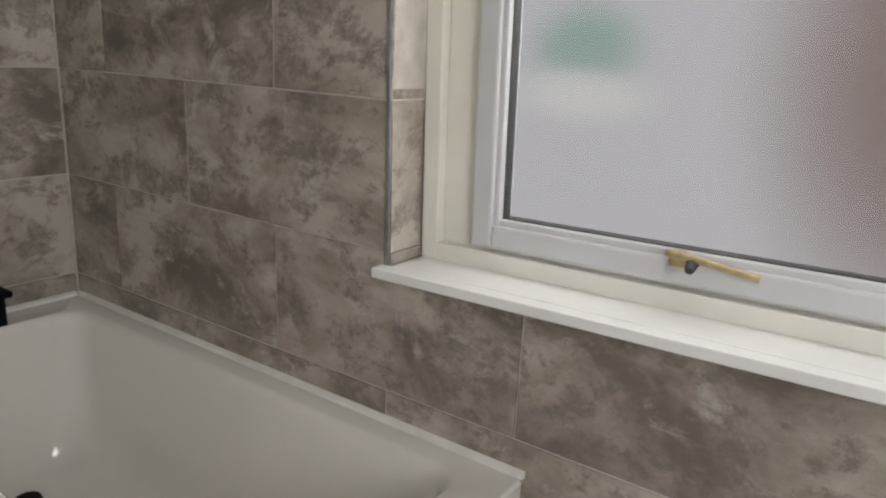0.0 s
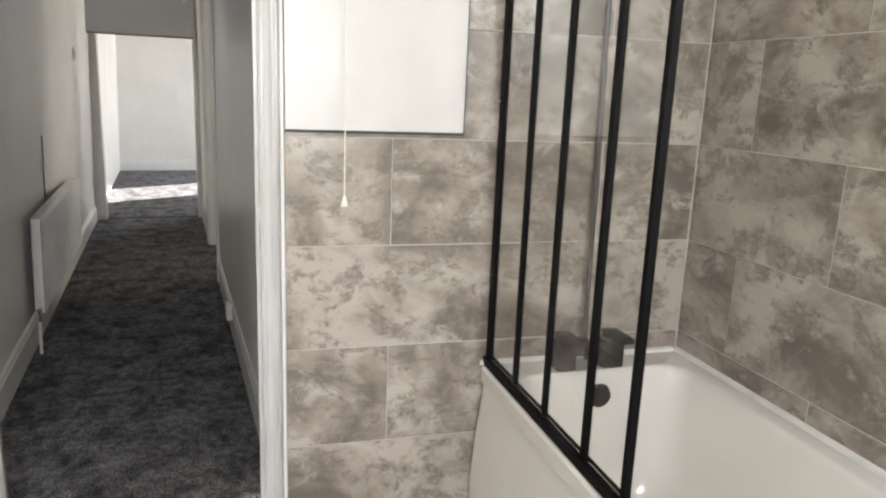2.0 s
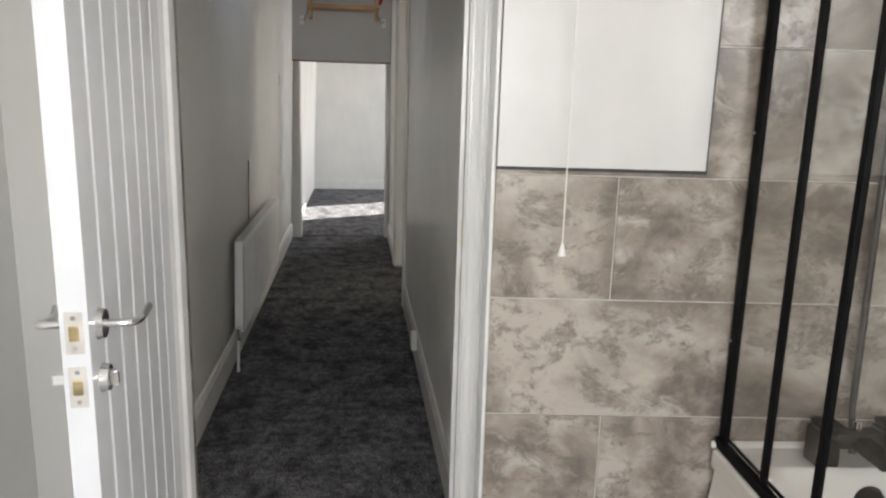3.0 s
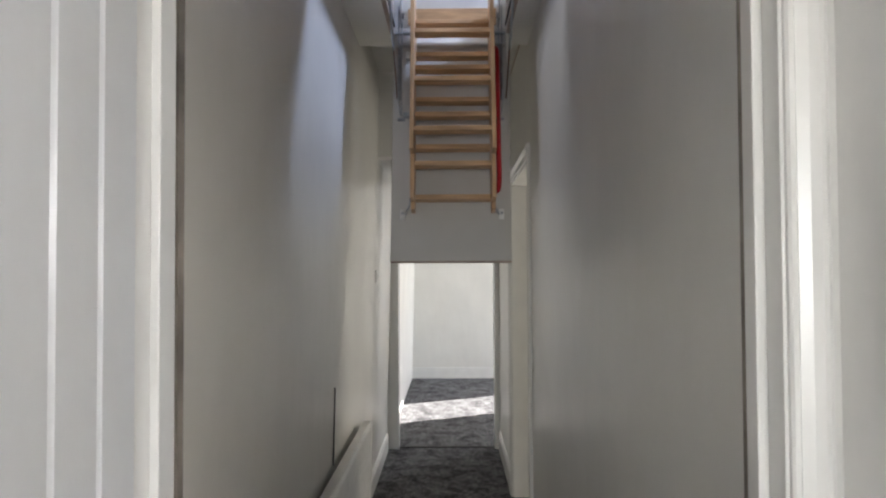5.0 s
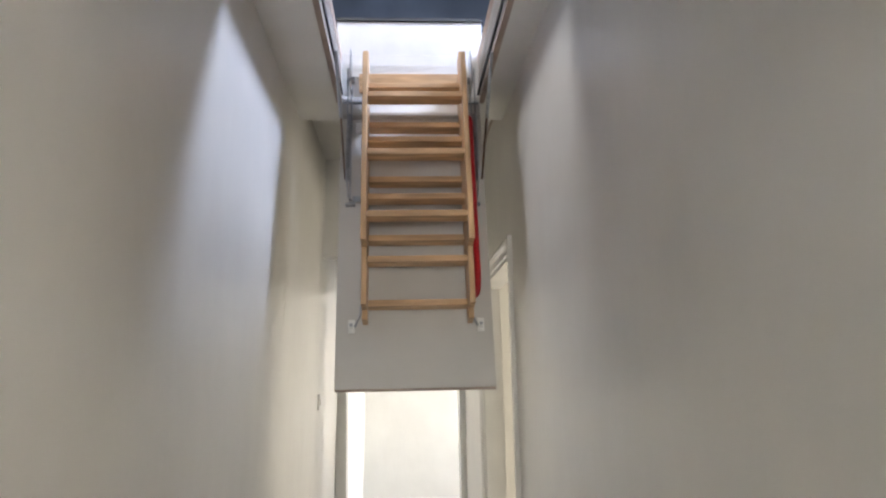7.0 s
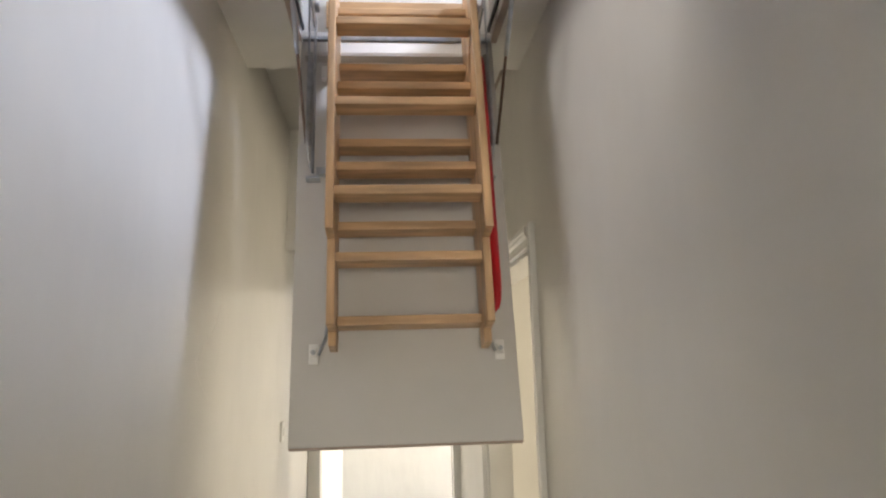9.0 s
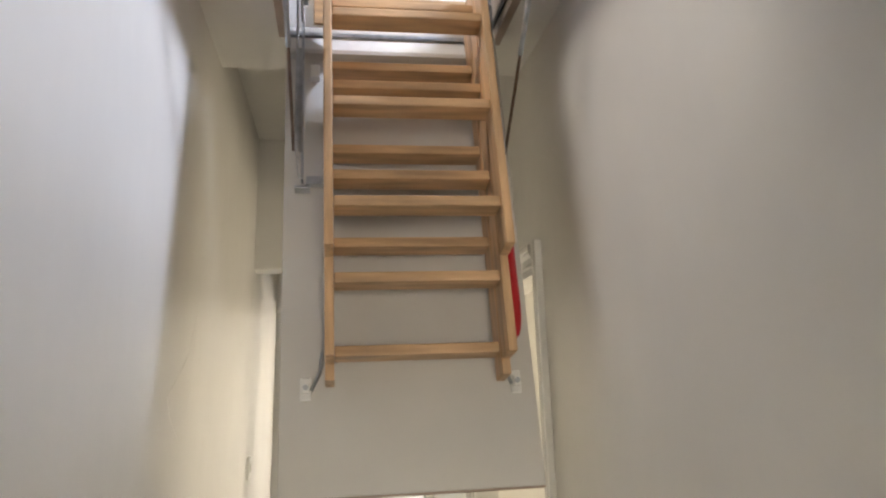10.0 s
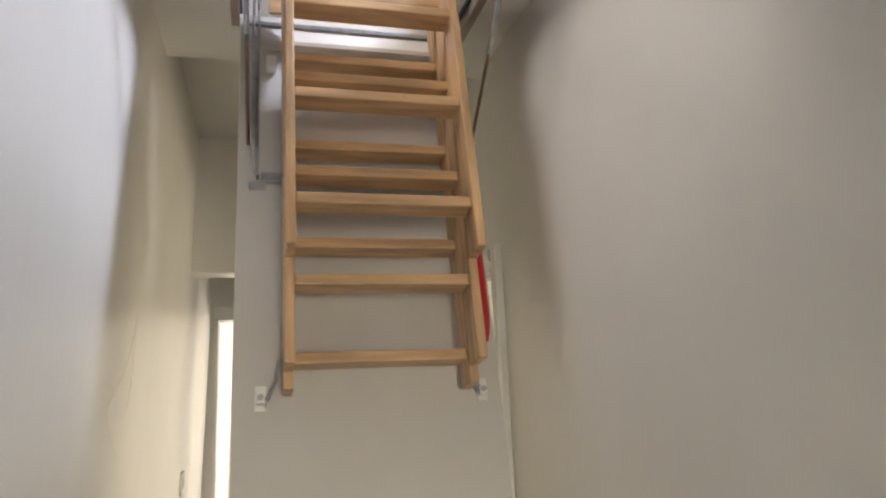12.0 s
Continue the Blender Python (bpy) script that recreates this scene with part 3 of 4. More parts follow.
def bathroom_door():
    """A boarded door: local x from the hinge to the latch, y towards the hall side face, z up."""
    w, th, h = 0.70, 0.040, 2.0
    ang = 10.3
    ob = empty("bathroom_door", BATH @ pose(DX - 0.008, DY0 + 0.002, 0.012, 0, 0, ang), "white boarded door standing open, with chrome handles", "door")
    # face towards +y carries upright grooves
    grooves = [0.098 + 0.103 * i for i in range(6)]
    xs = [(0.0, 0.0)]
    for g in grooves:
        xs += [(g - 0.007, 0.0), (g - 0.0025, -0.006), (g + 0.0025, -0.006), (g + 0.007, 0.0)]
    xs += [(w, 0.0)]
    bm = bmesh.new()
    top = [(x, y) for x, y in xs] + [(x, -th - y) for x, y in reversed(xs)]
    a = [bm.verts.new((x, y, 0.0)) for x, y in top]
    b = [bm.verts.new((x, y, h)) for x, y in top]
    n = len(top)
    for i in range(n):
        bm.faces.new((a[i], a[(i + 1) % n], b[(i + 1) % n], b[i]))
    bm.faces.new(a)
    bm.faces.new(b[::-1])
    part("leaf", bm, M_DOOR, ob)
    for zz in (0.971, 0.885):
        pl = part("latch_plate", boxes((w - 0.0005, -th / 2 - 0.013, zz - 0.033, w + 0.0015, -th / 2 + 0.013, zz + 0.033), bevel=0.0006), M_NICKEL, ob, "nickel latch plate with a brass bolt")
        part("bolt", boxes((w + 0.0008, -th / 2 - 0.007, zz - 0.012, w + 0.006, -th / 2 + 0.007, zz + 0.012), bevel=0.002), M_BRASS, pl)
        for s in (-0.024, 0.024):
            part("screw", disc((w + 0.0018, -th / 2, zz + s), (1, 0, 0), 0.0036, 0.0012, 10), M_STEEL, pl)
    for side, label in ((1, "chrome lever handle"), (-1, "chrome lever handle")):
        yb = 0.0 if side > 0 else -th
        hd = part("handle", disc((w - 0.055, yb + side * 0.005, 0.968), (0, side, 0), 0.026, 0.010, 28, 0.003), M_CHROME, ob, label, smooth=True)
        part("lever", tube([(w - 0.055, yb + side * 0.008, 0.968), (w - 0.055, yb + side * 0.042, 0.968)] + bend((w - 0.056, yb + side * 0.046, 0.968), (w - 0.06, yb + side * 0.05, 0.968), (w - 0.08, yb + side * 0.05, 0.963))
                           + [(w - 0.115, yb + side * 0.05, 0.957), (w - 0.135, yb + side * 0.05, 0.957), (w - 0.150, yb + side * 0.052, 0.962), (w - 0.162, yb + side * 0.054, 0.965)], 0.0068, 12), M_CHROME, hd, smooth=True)
    tk = part("thumb_turn_rose", disc((w - 0.055, 0.006, 0.878), (0, 1, 0), 0.024, 0.012, 28, 0.003), M_CHROME, ob, "chrome privacy turn", smooth=True)
    part("turn", boxes((w - 0.062, 0.012, 0.865, w - 0.048, 0.024, 0.891), bevel=0.003), M_CHROME, tk)
    tk2 = part("release_rose", disc((w - 0.055, -th - 0.006, 0.878), (0, -1, 0), 0.024, 0.012, 28, 0.003), M_PLASTIC, ob, smooth=True)
    part("release", boxes((w - 0.062, -th - 0.034, 0.869, w - 0.048, -th - 0.012, 0.887), bevel=0.003), M_PLASTIC, tk2)


bathroom_door()

# ======== the hall ========
L, R, CZ = -0.135, 0.765, 2.69        # left wall, right wall, ceiling
HU0, HU1, HV0, HV1 = 1.555, 2.575, 0.078, 0.640   # loft hatch
O0, O1, OZ = 2.70, 3.80, 2.08         # opening in the right wall
BU = 5.05                             # bedroom doorway wall
FU = 8.90                             # bedroom far wall

structure("floor_hall", [ubox(-0.02, L - 0.1, -0.09, BU + 0.06, R + 0.1, 0.0), ubox(-0.26, 0.0, -0.09, -0.02, 0.72, -0.004)], M_CARPET, CORR, "dark grey mottled carpet in the hall", "carpet")
# the old left wall leans a little outwards at its foot
LEAN = CORR @ Matrix.Translation((0, L, 2.0)) @ pose(0, 0, 0, -1.4, 0, 0) @ Matrix.Translation((0, -L, -2.0))
structure("wall_left", [ubox(-0.03, L - 0.1, -0.02, FU, L, CZ + 0.2)], M_PAINT, LEAN, "long white painted hall wall, lightly scuffed", "wall")
structure("wall_right", [ubox(-0.03, R, 0, O0, R + 0.1, CZ + 0.2), ubox(O1, R, 0, BU, R + 0.1, CZ + 0.2), ubox(O0, R, OZ, O1, R + 0.1, CZ + 0.2)], M_PAINT, CORR, "white painted hall wall with a doorway", "wall")
structure("wall_over_doorway", [ubox(-0.03, L, DZ + 0.02, 0.02, R, CZ + 0.2), ubox(-0.03, L - 0.1, 0, 0.005, -0.03, DZ + 0.02), ubox(-0.03, 0.745, 0, 0.005, R, DZ + 0.02)], M_PAINT, CORR, "white painted wall round the doorway, hall side", "wall")
structure("ceiling_hall", [ubox(0.0, L, CZ, HU0, R, CZ + 0.16), ubox(HU1, L, CZ, 2.78, R, CZ + 0.16), ubox(HU0, L, CZ, HU1, HV0, CZ + 0.16), ubox(HU0, HV1, CZ, HU1, R, CZ + 0.16), ubox(2.78, L, CZ + 0.14, BU + 0.1, R, CZ + 0.24)], M_CEIL, CORR, "glossy white hall ceiling round the loft hatch", "ceiling")
structure("beam", [ubox(3.80, L, 2.26, 3.92, R, CZ + 0.15)], M_PAINT, CORR, "white painted downstand beam across the hall", "beam", bevel=0.006)
structure("wall_bedroom_front", [ubox(BU, L, 2.22, BU + 0.12, 0.74, CZ + 0.2), ubox(BU, 0.74, 0, BU + 0.12, 3.2, CZ + 0.2), ubox(BU, L - 0.09, 0, BU + 0.12, L + 0.03, 2.22)], M_PAINT, CORR, "white wall with the bedroom doorway", "wall")


def skirting(name, u0, u1, v, side, h, label):
    """Skirting board along a hall wall: side +1 stands out towards +v."""
    prof = [(0, 0), (0.016, 0), (0.016, h - 0.03), (0.011, h - 0.02), (0.010, h - 0.008), (0.004, h), (0, h)]
    bm = moulding([(v + side * y, z) for y, z in prof], -u1, -u0)
    return solid(name, bm, M_GLOSS, LEAN if side > 0 else CORR, label, "skirting board", kind="structure")


skirting("baseboard_left", 0.02, BU - 0.05, L, 1, 0.15, "white gloss skirting board along the hall")
skirting("baseboard_right", 0.02, O0 - 0.065, R, -1, 0.15, "white gloss skirting board along the hall")
skirting("baseboard_right_far", O1 + 0.07, BU, R, -1, 0.15, "white gloss skirting board by the bedroom")

# doorway in the right wall
structure("door_lining_side", [ubox(O0, R - 0.003, 0, O0 + 0.02, R + 0.103, OZ), ubox(O1 - 0.02, R - 0.003, 0, O1, R + 0.103, OZ), ubox(O0, R - 0.003, OZ - 0.02, O1, R + 0.103, OZ)], M_CASE, CORR, "white painted door lining", "door frame", bevel=0.002)
door_casing("door_casing_side", CORR @ pose(-O0 - 0.004, R - 0.001, 0, 0, 0, 180), O1 - O0 - 0.008, OZ - 0.004, 0.068, 0.020, "moulded white architrave round a doorway")
structure("floor_side_room", [ubox(1.9, R + 0.1, -0.09, 4.6, 3.4, -0.002), ubox(O0, R, -0.09, O1, R + 0.1, -0.002)], M_CARPET, CORR, "dark grey carpet in the side room", "carpet")
structure("wall_side_room", [ubox(1.8, R + 0.1, 0, 1.9, 3.4, CZ), ubox(4.6, R + 0.1, 0, 4.7, 3.4, CZ), ubox(1.8, 3.4, 0, 4.7, 3.5, CZ)], M_PAINT, CORR, "white painted walls of the side room", "wall")
structure("ceiling_side_room", [ubox(1.8, R + 0.1, CZ - 0.1, 4.7, 3.4, CZ)], M_CEIL, CORR, "white side room ceiling", "ceiling")

# bedroom at the end
structure("floor_bedroom", [ubox(BU + 0.06, L - 0.1, -0.09, FU, 3.2, 0.001)], M_CARPET, CORR, "dark grey bedroom carpet in sunlight", "carpet")
structure("threshold_strip", [ubox(BU + 0.045, L + 0.03, 0.0, BU + 0.075, 0.72, 0.006)], M_GASKET_SHADE, CORR, "dark carpet joint strip", "threshold", bevel=0.002)
structure("wall_bedroom_far", [ubox(FU, L - 0.1, 0, FU + 0.1, 3.3, CZ)], M_PAINT, CORR, "plain white bedroom end wall", "wall")
BW0, BW1, BWZ0, BWZ1 = 7.72, 8.74, 0.75, 2.14
structure("wall_bedroom_window", [ubox(BU, 3.2, 0, BW0, 3.3, CZ), ubox(BW1, 3.2, 0, FU, 3.3, CZ), ubox(BW0, 3.2, 0, BW1, 3.3, BWZ0), ubox(BW0, 3.2, BWZ1, BW1, 3.3, CZ)], M_PAINT, CORR, "white bedroom wall with a window", "wall")
structure("ceiling_bedroom", [ubox(BU + 0.12, L, 2.5, FU, 3.2, 2.6)], M_CEIL, CORR, "white bedroom ceiling", "ceiling")
prof_bb = boxes(ubox(FU - 0.018, L - 0.05, 0.001, FU, 3.2, 0.15))
solid("baseboard_bedroom", prof_bb, M_GLOSS, CORR, "white gloss skirting board in the bedroom", "skirting board", kind="structure")
structure("door_lining_bedroom", [ubox(BU - 0.005, L + 0.03, 0, BU + 0.125, L + 0.05, 2.2), ubox(BU - 0.005, 0.72, 0, BU + 0.125, 0.74, 2.2), ubox(BU - 0.005, L + 0.03, 2.2, BU + 0.125, 0.74, 2.22)], M_CASE, CORR, "white painted bedroom door lining", "door frame", bevel=0.002)

structure("door_head_bedroom", [ubox(BU - 0.018, L + 0.002, 2.205, BU - 0.0055, R - 0.002, 2.275)], M_CASE, CORR, "white head architrave over the bedroom doorway", "architrave", bevel=0.004)

# old plaster: a raised crack and filler ridges on the left wall
def plaster_ridge(points, r, label):
    bm = tube([Vector((-u, L - 0.72 * r, z)) for u, z in points], r, 7)
    return solid("plaster_ridge", bm, M_PAINT, LEAN, label, "plaster crack", kind="structure")


plaster_ridge([(2.60, 1.955), (2.56, 1.90), (2.52, 1.85), (2.44, 1.805), (2.37, 1.775), (2.33, 1.755)], 0.0045, "raised curved crack in the wall plaster")
plaster_ridge([(2.33, 1.755), (2.35, 1.72), (2.40, 1.69), (2.47, 1.655)], 0.003, "raised curved crack in the wall plaster")
plaster_ridge([(2.60, 1.93), (2.585, 1.86), (2.57, 1.79), (2.52, 1.72)], 0.0022, "fine raised crack in the wall plaster")

# loft above the hatch
LZ = CZ + 0.16
structure("wall_loft", [ubox(0.2, -1.1, LZ, 4.2, -1.0, 4.4), ubox(0.2, 1.6, LZ, 4.2, 1.7, 4.4), ubox(0.1, -1.1, LZ, 0.2, 1.7, 4.4), ubox(4.2, -1.1, LZ, 4.3, 1.7, 4.4)], M_LOFT, CORR, "dark blue-grey loft walls", "wall")
structure("ceiling_loft", [ubox(0.1, -1.1, 4.4, 4.3, 1.7, 4.5)], M_LOFT, CORR, "dark loft roof lining", "ceiling")
structure("floor_loft", [ubox(0.1, -1.1, LZ - 0.05, 4.3, L, LZ), ubox(0.1, R, LZ - 0.05, 4.3, 1.7, LZ)], M_LINING, CORR, "boarded loft floor", "floor")
structure("hatch_lining", [ubox(HU0 - 0.02, HV0 - 0.02, CZ - 0.004, HU0, HV1 + 0.02, LZ + 0.02), ubox(HU0, HV0 - 0.02, CZ - 0.004, HU1, HV0, LZ + 0.05), ubox(HU0, HV1, CZ - 0.004, HU1, HV1 + 0.02, LZ + 0.05)], M_LINING, CORR, "wooden lining of the loft hatch", "hatch frame")
structure("hatch_upstand", [ubox(HU1, HV0 - 0.02, CZ - 0.004, HU1 + 0.02, HV1 + 0.02, 2.895), ubox(HU1 + 0.003, HV0 - 0.02, 2.897, HU1 + 0.023, HV1 + 0.02, 3.045)], M_GLOSS, CORR, "white boards at the hinge end of the hatch", "hatch frame", bevel=0.002)
structure("hatch_sill_board", [ubox(HU1 - 0.012, 0.150, CZ + 0.035, HU1 - 0.0005, 0.590, 2.808)], M_PINE, CORR, "bare pine board at the hinge end of the hatch", "board", bevel=0.002)
structure("hatch_gasket", [ubox(HU1 - 0.004, HV0 - 0.02, 3.047, HU1 + 0.03, HV1 + 0.02, 3.06)], M_GASKET_SHADE, CORR, "black rubber seal on the hatch frame", "seal")
structure("hatch_trim", [ubox(HU0, HV0, CZ + 0.03, HU1, HV0 + 0.006, CZ + 0.045), ubox(HU0, HV1 - 0.006, CZ + 0.03, HU1, HV1, CZ + 0.045)], M_GASKET_SHADE, CORR, "dark seal strips in the hatch lining", "seal")

# ---- the loft ladder ----
LB = CORR @ Matrix.Translation((-2.290, 0, 1.545)) @ pose(0, 0, 0, 0, -11.86, 0)


def loft_ladder():
    """Local x out of the panel towards the bathroom, y across, z up along the panel."""
    ob = empty("loft_ladder", LB, "folding pine loft ladder with its white hatch panel hanging open", "loft ladder")
    v0, v1 = 0.082, 0.637
    part("hatch_panel", boxes((-0.032, v0, 0.0, 0.0, v1, 1.175), bevel=0.002), M_BOARD, ob, "white hatch panel")
    part("panel_edge", boxes((-0.030, v0 + 0.001, -0.004, -0.002, v1 - 0.001, -0.0002)), M_LINING, ob, "dark raw panel edge")
    bm = bmesh.new()
    rows = [[bm.verts.new((n, y, z)) for n, z in ((0.0005, 1.07), (0.024, 1.074), (0.026, 1.084), (0.006, 1.132), (0.0005, 1.134))] for y in (v0 + 0.012, v1 - 0.012)]
    for k in range(5):
        bm.faces.new((rows[0][k], rows[0][(k + 1) % 5], rows[1][(k + 1) % 5], rows[1][k]))
    bm.faces.new(rows[0][::-1])
    bm.faces.new(rows[1])
    bmesh.ops.recalc_face_normals(bm, faces=bm.faces)
    part("hinge_board", bm, M_BOARD, ob, "white hinge board")
    part("hinge_strip", boxes((0.0005, v0 + 0.006, 1.14, 0.010, v1 - 0.006, 1.152), bevel=0.002), M_STEEL, ob, "steel hinge strip")
    y0, y1 = 0.178, 0.562
    tw = 0.019
    secs = (("rear", 0.030, 0.10, 0.216, 1.20, (0.292, 0.535, 0.770, 1.003)), ("middle", 0.101, 0.171, 0.248, 1.27, (0.427, 0.665, 0.898, 1.132)), ("front", 0.172, 0.242, 0.452, 1.215, (0.566, 0.806, 1.045)))
    for name, n0, n1, s0, s1, steps in secs:
        sec = part("section", boxes((n0, y0, s0, n1, y0 + tw, s1), bevel=0.004), M_PINE_UP, ob, "pine ladder section")
        part("stringer", boxes((n0, y1 - tw, s0, n1, y1, s1), bevel=0.004), M_PINE_UP, sec)
        for s in steps:
            part("step", boxes((n0 + 0.008, y0 + tw + 0.0005, s - 0.026, n1 - 0.008, y1 - tw - 0.0005, s - 0.003), bevel=0.0035), M_PINE, sec)
        for s in steps:
            for yy, ax in ((y1 + 0.0005, 1), (y0 - 0.0005, -1)):
                part("screw", disc((0.5 * (n0 + n1), yy, s - 0.014), (0, ax, 0), 0.005, 0.002, 10), M_STEEL, sec)
    # brackets that hold the foot of the ladder
    for yb, s in ((0.137, 1), (0.593, -1)):
        br = part("foot_bracket", boxes((0.0, yb - 0.012, 0.195, 0.006, yb + 0.012, 0.245), (0.006, yb - 0.008, 0.208, 0.020, yb + 0.008, 0.232), bevel=0.003), M_PLASTIC, ob, "white plastic foot bracket")
        part("bolt", disc((0.022, yb, 0.22), (1, 0, 0), 0.006, 0.004, 12), M_STEEL, br)
        part("rod", tube([(0.012, yb + s * 0.012, 0.215), (0.03, yb + s * 0.03, 0.25), (0.04, yb + s * 0.036, 0.29)], 0.004, 8), M_STEEL, br)
        part("hook_strip", boxes((0.062, yb + s * 0.036, 0.25, 0.072, yb + s * 0.039, 0.37)), M_STEEL, br)
    # red handrail on the right stringer
    rx, ry = 0.125, 0.578
    part("handrail", tube([(0.115, 0.563, 1.000), (0.12, 0.572, 1.002)] + bend((0.125, 0.576, 0.992), (rx, ry, 0.98), (rx, ry, 0.95)) + [(rx, ry, 0.7), (rx, ry, 0.5)] + bend((rx, ry, 0.37), (rx, ry, 0.325), (0.122, 0.572, 0.300)) + [(0.115, 0.563, 0.29)], 0.0115, 12), M_RED, ob, "red coated steel handrail", smooth=True)
    part("rail_clip", boxes((0.112, 0.5625, 0.62, 0.138, 0.572, 0.645), bevel=0.003), M_BLACK, ob)
    # lifting arms with springs, and the metal cross bar
    part("cross_bar", boxes((0.001, 0.134, 0.700, 0.020, 0.588, 0.722), bevel=0.002), M_STEEL, ob, "grey steel cross bar")
    for yb, s in ((0.126, 1), (0.596, -1)):
        arm = part("lifting_arm", boxes((0.022, yb - 0.003, 0.70, 0.044, yb + 0.003, 1.20), bevel=0.001), M_STEEL, ob, "galvanised lifting arm")
        part("spring", tube([(0.070 + 0.007 * math.cos(i * 0.9), yb - s * 0.008 + 0.007 * math.sin(i * 0.9), 0.76 + 0.0008 * i) for i in range(360)], 0.0022, 5), M_STEEL, arm, "steel coil spring", smooth=True)
        part("spring_rod", tube([(0.036, yb - s * 0.006, 0.705), (0.075, yb - s * 0.012, 0.765), (0.075, yb - s * 0.012, 1.045), (0.10, yb - s * 0.012, 1.24)], 0.0032, 6), M_STEEL, arm)
        part("end_plate", boxes((0.0, yb - 0.018, 0.685, 0.03, yb + 0.018, 0.691), bevel=0.001), M_STEEL, arm)
        part("top_plate", boxes((0.05, yb - 0.004, 1.15, 0.14, yb + 0.001, 1.30), bevel=0.002), M_STEEL, arm)
        part("pivot", disc((0.075, yb + s * 0.006, 1.20), (0, 1, 0), 0.014, 0.014, 16), M_STEEL, arm)
        part("catch", boxes((0.002, yb + s * 0.029 - 0.012, 1.0, 0.024, yb + s * 0.029 + 0.012, 1.04), bevel=0.004), M_PLASTIC, arm, "white plastic catch")
    for yb, ye in ((0.628, 0.634), (0.104, 0.098)):
        rod = part("stay_rod", tube([(0.004, yb, 0.80), (0.22, 0.5 * (yb + ye), 0.943)], 0.0042, 8), M_BRONZE, ob, "thin dark steel stay", smooth=True)
        part("sleeve", tube([(0.215, 0.5 * (yb + ye), 0.940), (0.42, ye, 1.075)], 0.0062, 10), M_STEEL, rod, "bright steel sleeve", smooth=True)


loft_ladder()


# ---- radiator and small hall things ----
def radiator():
    u0, u1, z0, z1 = 1.55, 3.10, 0.185, 0.65
    ob = empty("radiator", LEAN, "long white panel radiator on the hall wall", "radiator")
    n = 46
    bm = bmesh.new()
    pts = []
    for i in range(n):
        a = u0 + (u1 - u0) * i / n
        w = (u1 - u0) / n
        pts += [(a, 0.0), (a + 0.30 * w, 0.0), (a + 0.40 * w, -0.006), (a + 0.90 * w, -0.006)]
    pts.append((u1, 0.0))
    vf = L + 0.078
    rows = [(z0, -0.012), (z0 + 0.018, 0.0), (z1 - 0.018, 0.0), (z1, -0.012)]
    grid = [[bm.verts.new((-a, vf + d * (0 if k in (0, 3) else 1) + off, z)) for a, d in pts] for k, (z, off) in enumerate(rows)]
    for r, s in zip(grid, grid[1:]):
        for i in range(len(r) - 1):
            bm.faces.new((r[i], r[i + 1], s[i + 1], s[i]))
    part("front_panel", bm, M_RAD, ob)
    part("back_panel", boxes(ubox(u0, L + 0.028, z0, u1, L + 0.034, z1)), M_RAD, ob)
    part("top_grille", boxes(ubox(u0, L + 0.028, z1 - 0.004, u1, vf - 0.011, z1 + 0.001)), M_RAD, ob)
    for a in (u0, u1 - 0.003):
        part("side_panel", boxes(ubox(a, L + 0.028, z0 + 0.01, a + 0.003, vf - 0.008, z1)), M_RAD, ob)
    for a in (u0 + 0.25, u1 - 0.25):
        part("bracket", boxes(ubox(a - 0.02, L, z0 + 0.05, a + 0.02, L + 0.028, z1 - 0.05)), M_STEEL, ob)
    vl = part("valve", tube([(-u0 + 0.0, L + 0.05, z0 + 0.03), (-u0 + 0.035, L + 0.05, z0 + 0.03), (-u0 + 0.035, L + 0.05, z0 - 0.02)], 0.011, 10), M_CHROME, ob, "chrome radiator valve", smooth=True)
    part("pipe", tube([(-u0 + 0.035, L + 0.05, z0 - 0.02), (-u0 + 0.035, L + 0.05, 0.0)], 0.0075, 8), M_GLOSS, vl, smooth=True)


radiator()

solid("surface_cable", tube([tuple(Vector((-2.20, L + 0.003, z))) for z in (0.645, 0.8, 0.985)], 0.0032, 8), M_GASKET_SHADE, LEAN, "thin dark cable running up the wall above the radiator", "cable")

sw = empty("light_switch", LEAN, "white rocker light switch on the hall wall", "light switch")
part("plate", boxes(ubox(3.80, L, 1.415, 3.886, L + 0.009, 1.50), bevel=0.003), M_PLASTIC, sw)
part("rocker", boxes(ubox(3.835, L + 0.0092, 1.44, 3.852, L + 0.014, 1.475), bevel=0.002), M_PLASTIC, sw)

sk = empty("wall_socket", CORR, "small white telephone socket on the skirting board", "socket")
part("box", boxes(ubox(1.50, R - 0.045, 0.10, 1.575, R - 0.0165, 0.185), bevel=0.004), M_PLASTIC, sk)

# ---- wall tiles, last ----
PZ, PW, GAP = 0.2785, 0.594, 0.0034
Z0 = 0.909 - 4 * PZ


def cut(rect, hole):
    """The pieces of a rectangle (a0, z0, a1, z1) that lie outside a hole."""
    a0, z0, a1, z1 = rect
    h0, k0, h1, k1 = hole
    if a1 <= h0 or a0 >= h1 or z1 <= k0 or z0 >= k1:
        return [rect]
    out = []
    if a0 < h0:
        out.append((a0, z0, h0, z1))
    if a1 > h1:
        out.append((h1, z0, a1, z1))
    m0, m1 = max(a0, h0), min(a1, h1)
    if z0 < k0:
        out.append((m0, z0, m1, k0))
    if z1 > k1:
        out.append((m0, k1, m1, z1))
    return [r for r in out if r[2] - r[0] > 0.004 and r[3] - r[1] > 0.004]


FULL = {}


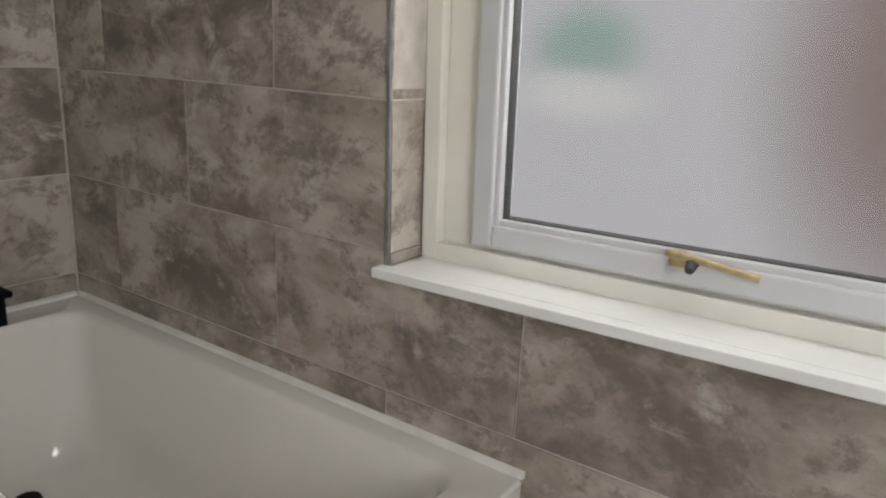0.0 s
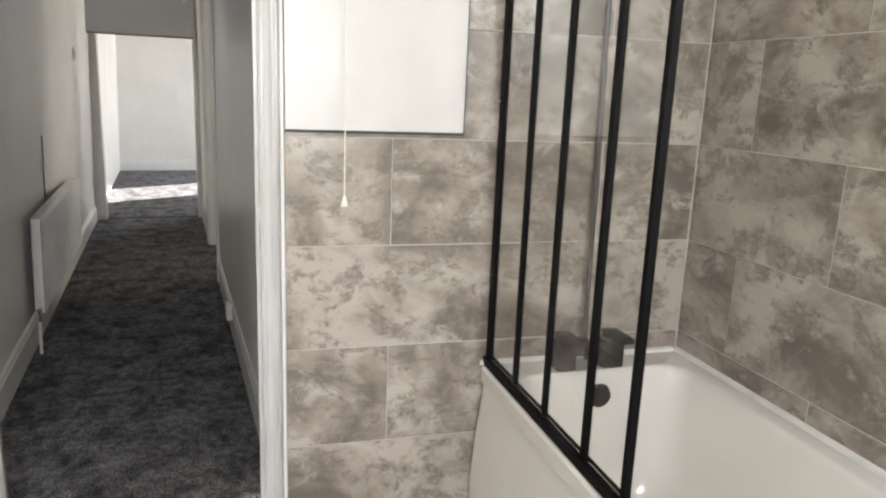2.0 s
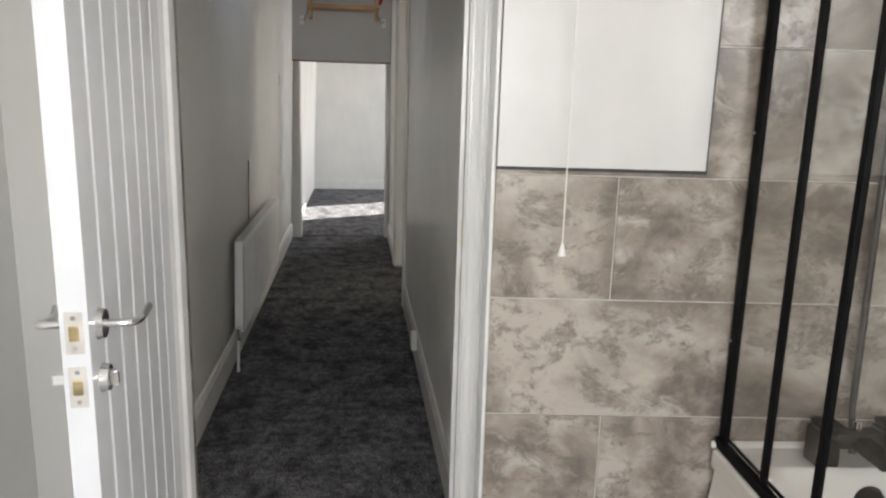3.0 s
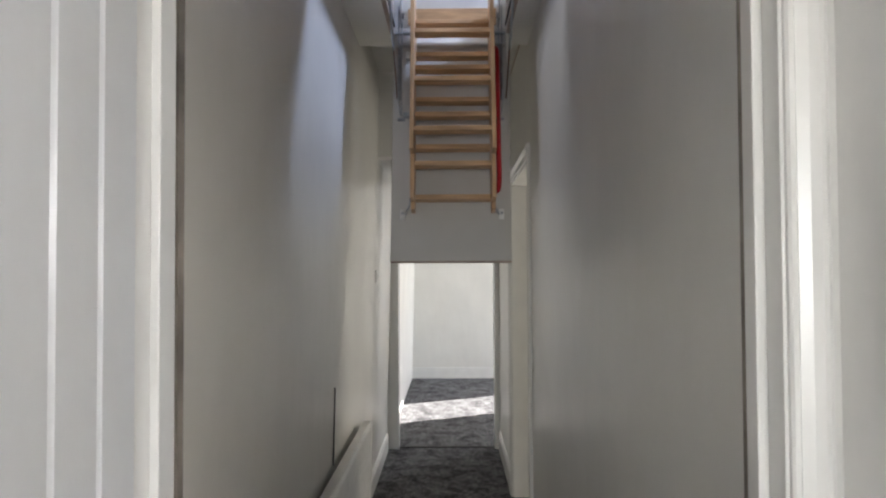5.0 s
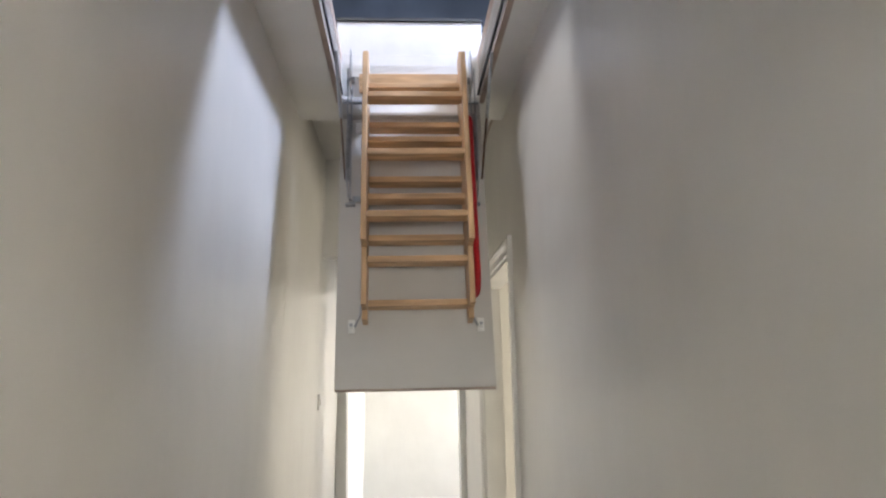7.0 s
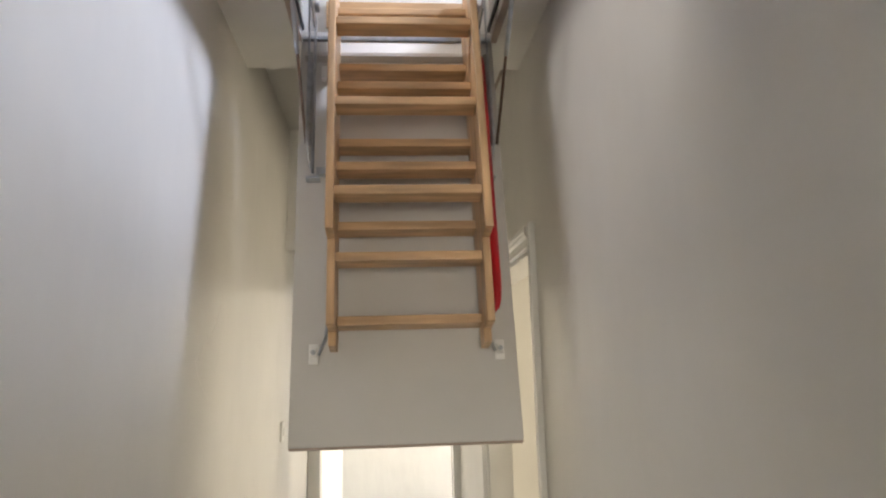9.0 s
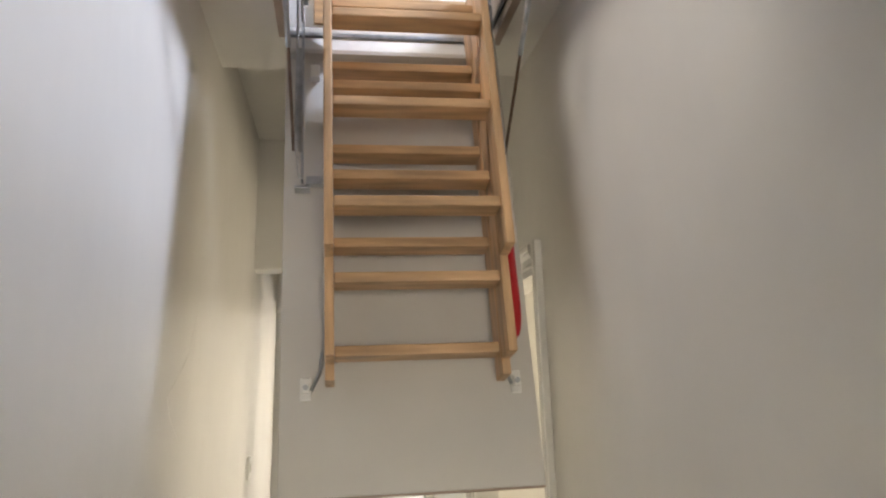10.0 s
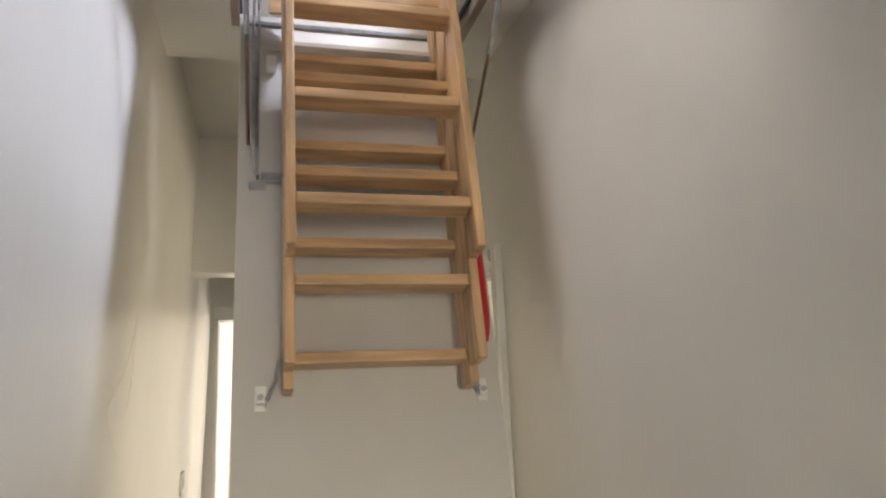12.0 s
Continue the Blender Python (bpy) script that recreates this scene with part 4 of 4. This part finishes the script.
def tile_wall(parent, axis, lo, hi, joint_even, joint_odd, holes, top):
    for row in range(9):
        z0, z1 = Z0 + row * PZ, Z0 + (row + 1) * PZ
        z0, z1 = max(z0, 0.0), min(z1, top)
        if z1 - z0 < 0.02:
            continue
        j = joint_even if row % 2 == 0 else joint_odd
        a = j - PW * math.ceil((j - lo) / PW)
        while a < hi:
            r = (max(a, lo) + GAP / 2, z0 + GAP / 2, min(a + PW, hi) - GAP / 2, z1 - GAP / 2)
            a += PW
            if r[2] - r[0] < 0.01:
                continue
            pieces = [r]
            for h in holes:
                pieces = [q for p in pieces for q in cut(p, h)]
            if not pieces:
                continue
            cx, cz = 0.5 * (r[0] + r[2]), 0.5 * (r[1] + r[3])
            whole = len(pieces) == 1 and abs(r[2] - r[0] - PW + GAP) < 1e-6 and abs(r[3] - r[1] - PZ + GAP) < 1e-6 and pieces[0] == r
            key = (axis, "full") if whole else None
            if key in FULL and key:
                me = FULL[key]
            else:
                rects = []
                for p in pieces:
                    if axis == "y":
                        rects.append((p[0] - cx, 0.0, p[1] - cz, p[2] - cx, T, p[3] - cz))
                    else:
                        rects.append((-T, p[0] - cx, p[1] - cz, 0.0, p[2] - cx, p[3] - cz))
                me = mesh_of("tile", boxes(*rects, bevel=0.0012 if len(pieces) == 1 else 0.0, seg=1), M_TILE)
                if key:
                    FULL[key] = me
            ob = new("tile", me)
            ob.parent = parent
            ob.location = (cx, WY, cz) if axis == "y" else (TX, cx, cz)


tile_wall(wall_window, "y", TX, BE, -1.478, -1.192, [(WX0 - 0.010, WZ0, WX1, WZ1)], BH)
tile_wall(wall_tap, "x", BY, WY - T, 0.616, 0.616 - PW / 2, [], BH)
# reveal tiles beside the window
for z0, z1 in ((WZ0 + 0.016, 0.9075), (0.9105, 1.186), (1.189, 1.4645), (1.4675, 1.743), (1.746, WZ1)):
    for xa in (WX0 - 0.006, WX1 - T):
        me = mesh_of("tile", boxes((0, 0, 0, T, 0.0925, z1 - z0)), M_TILE)
        ob = new("tile", me)
        ob.parent = wall_window
        ob.matrix_basis = WROT.inverted() @ WLEAN @ Matrix.Translation((xa, WY + 0.002, z0))
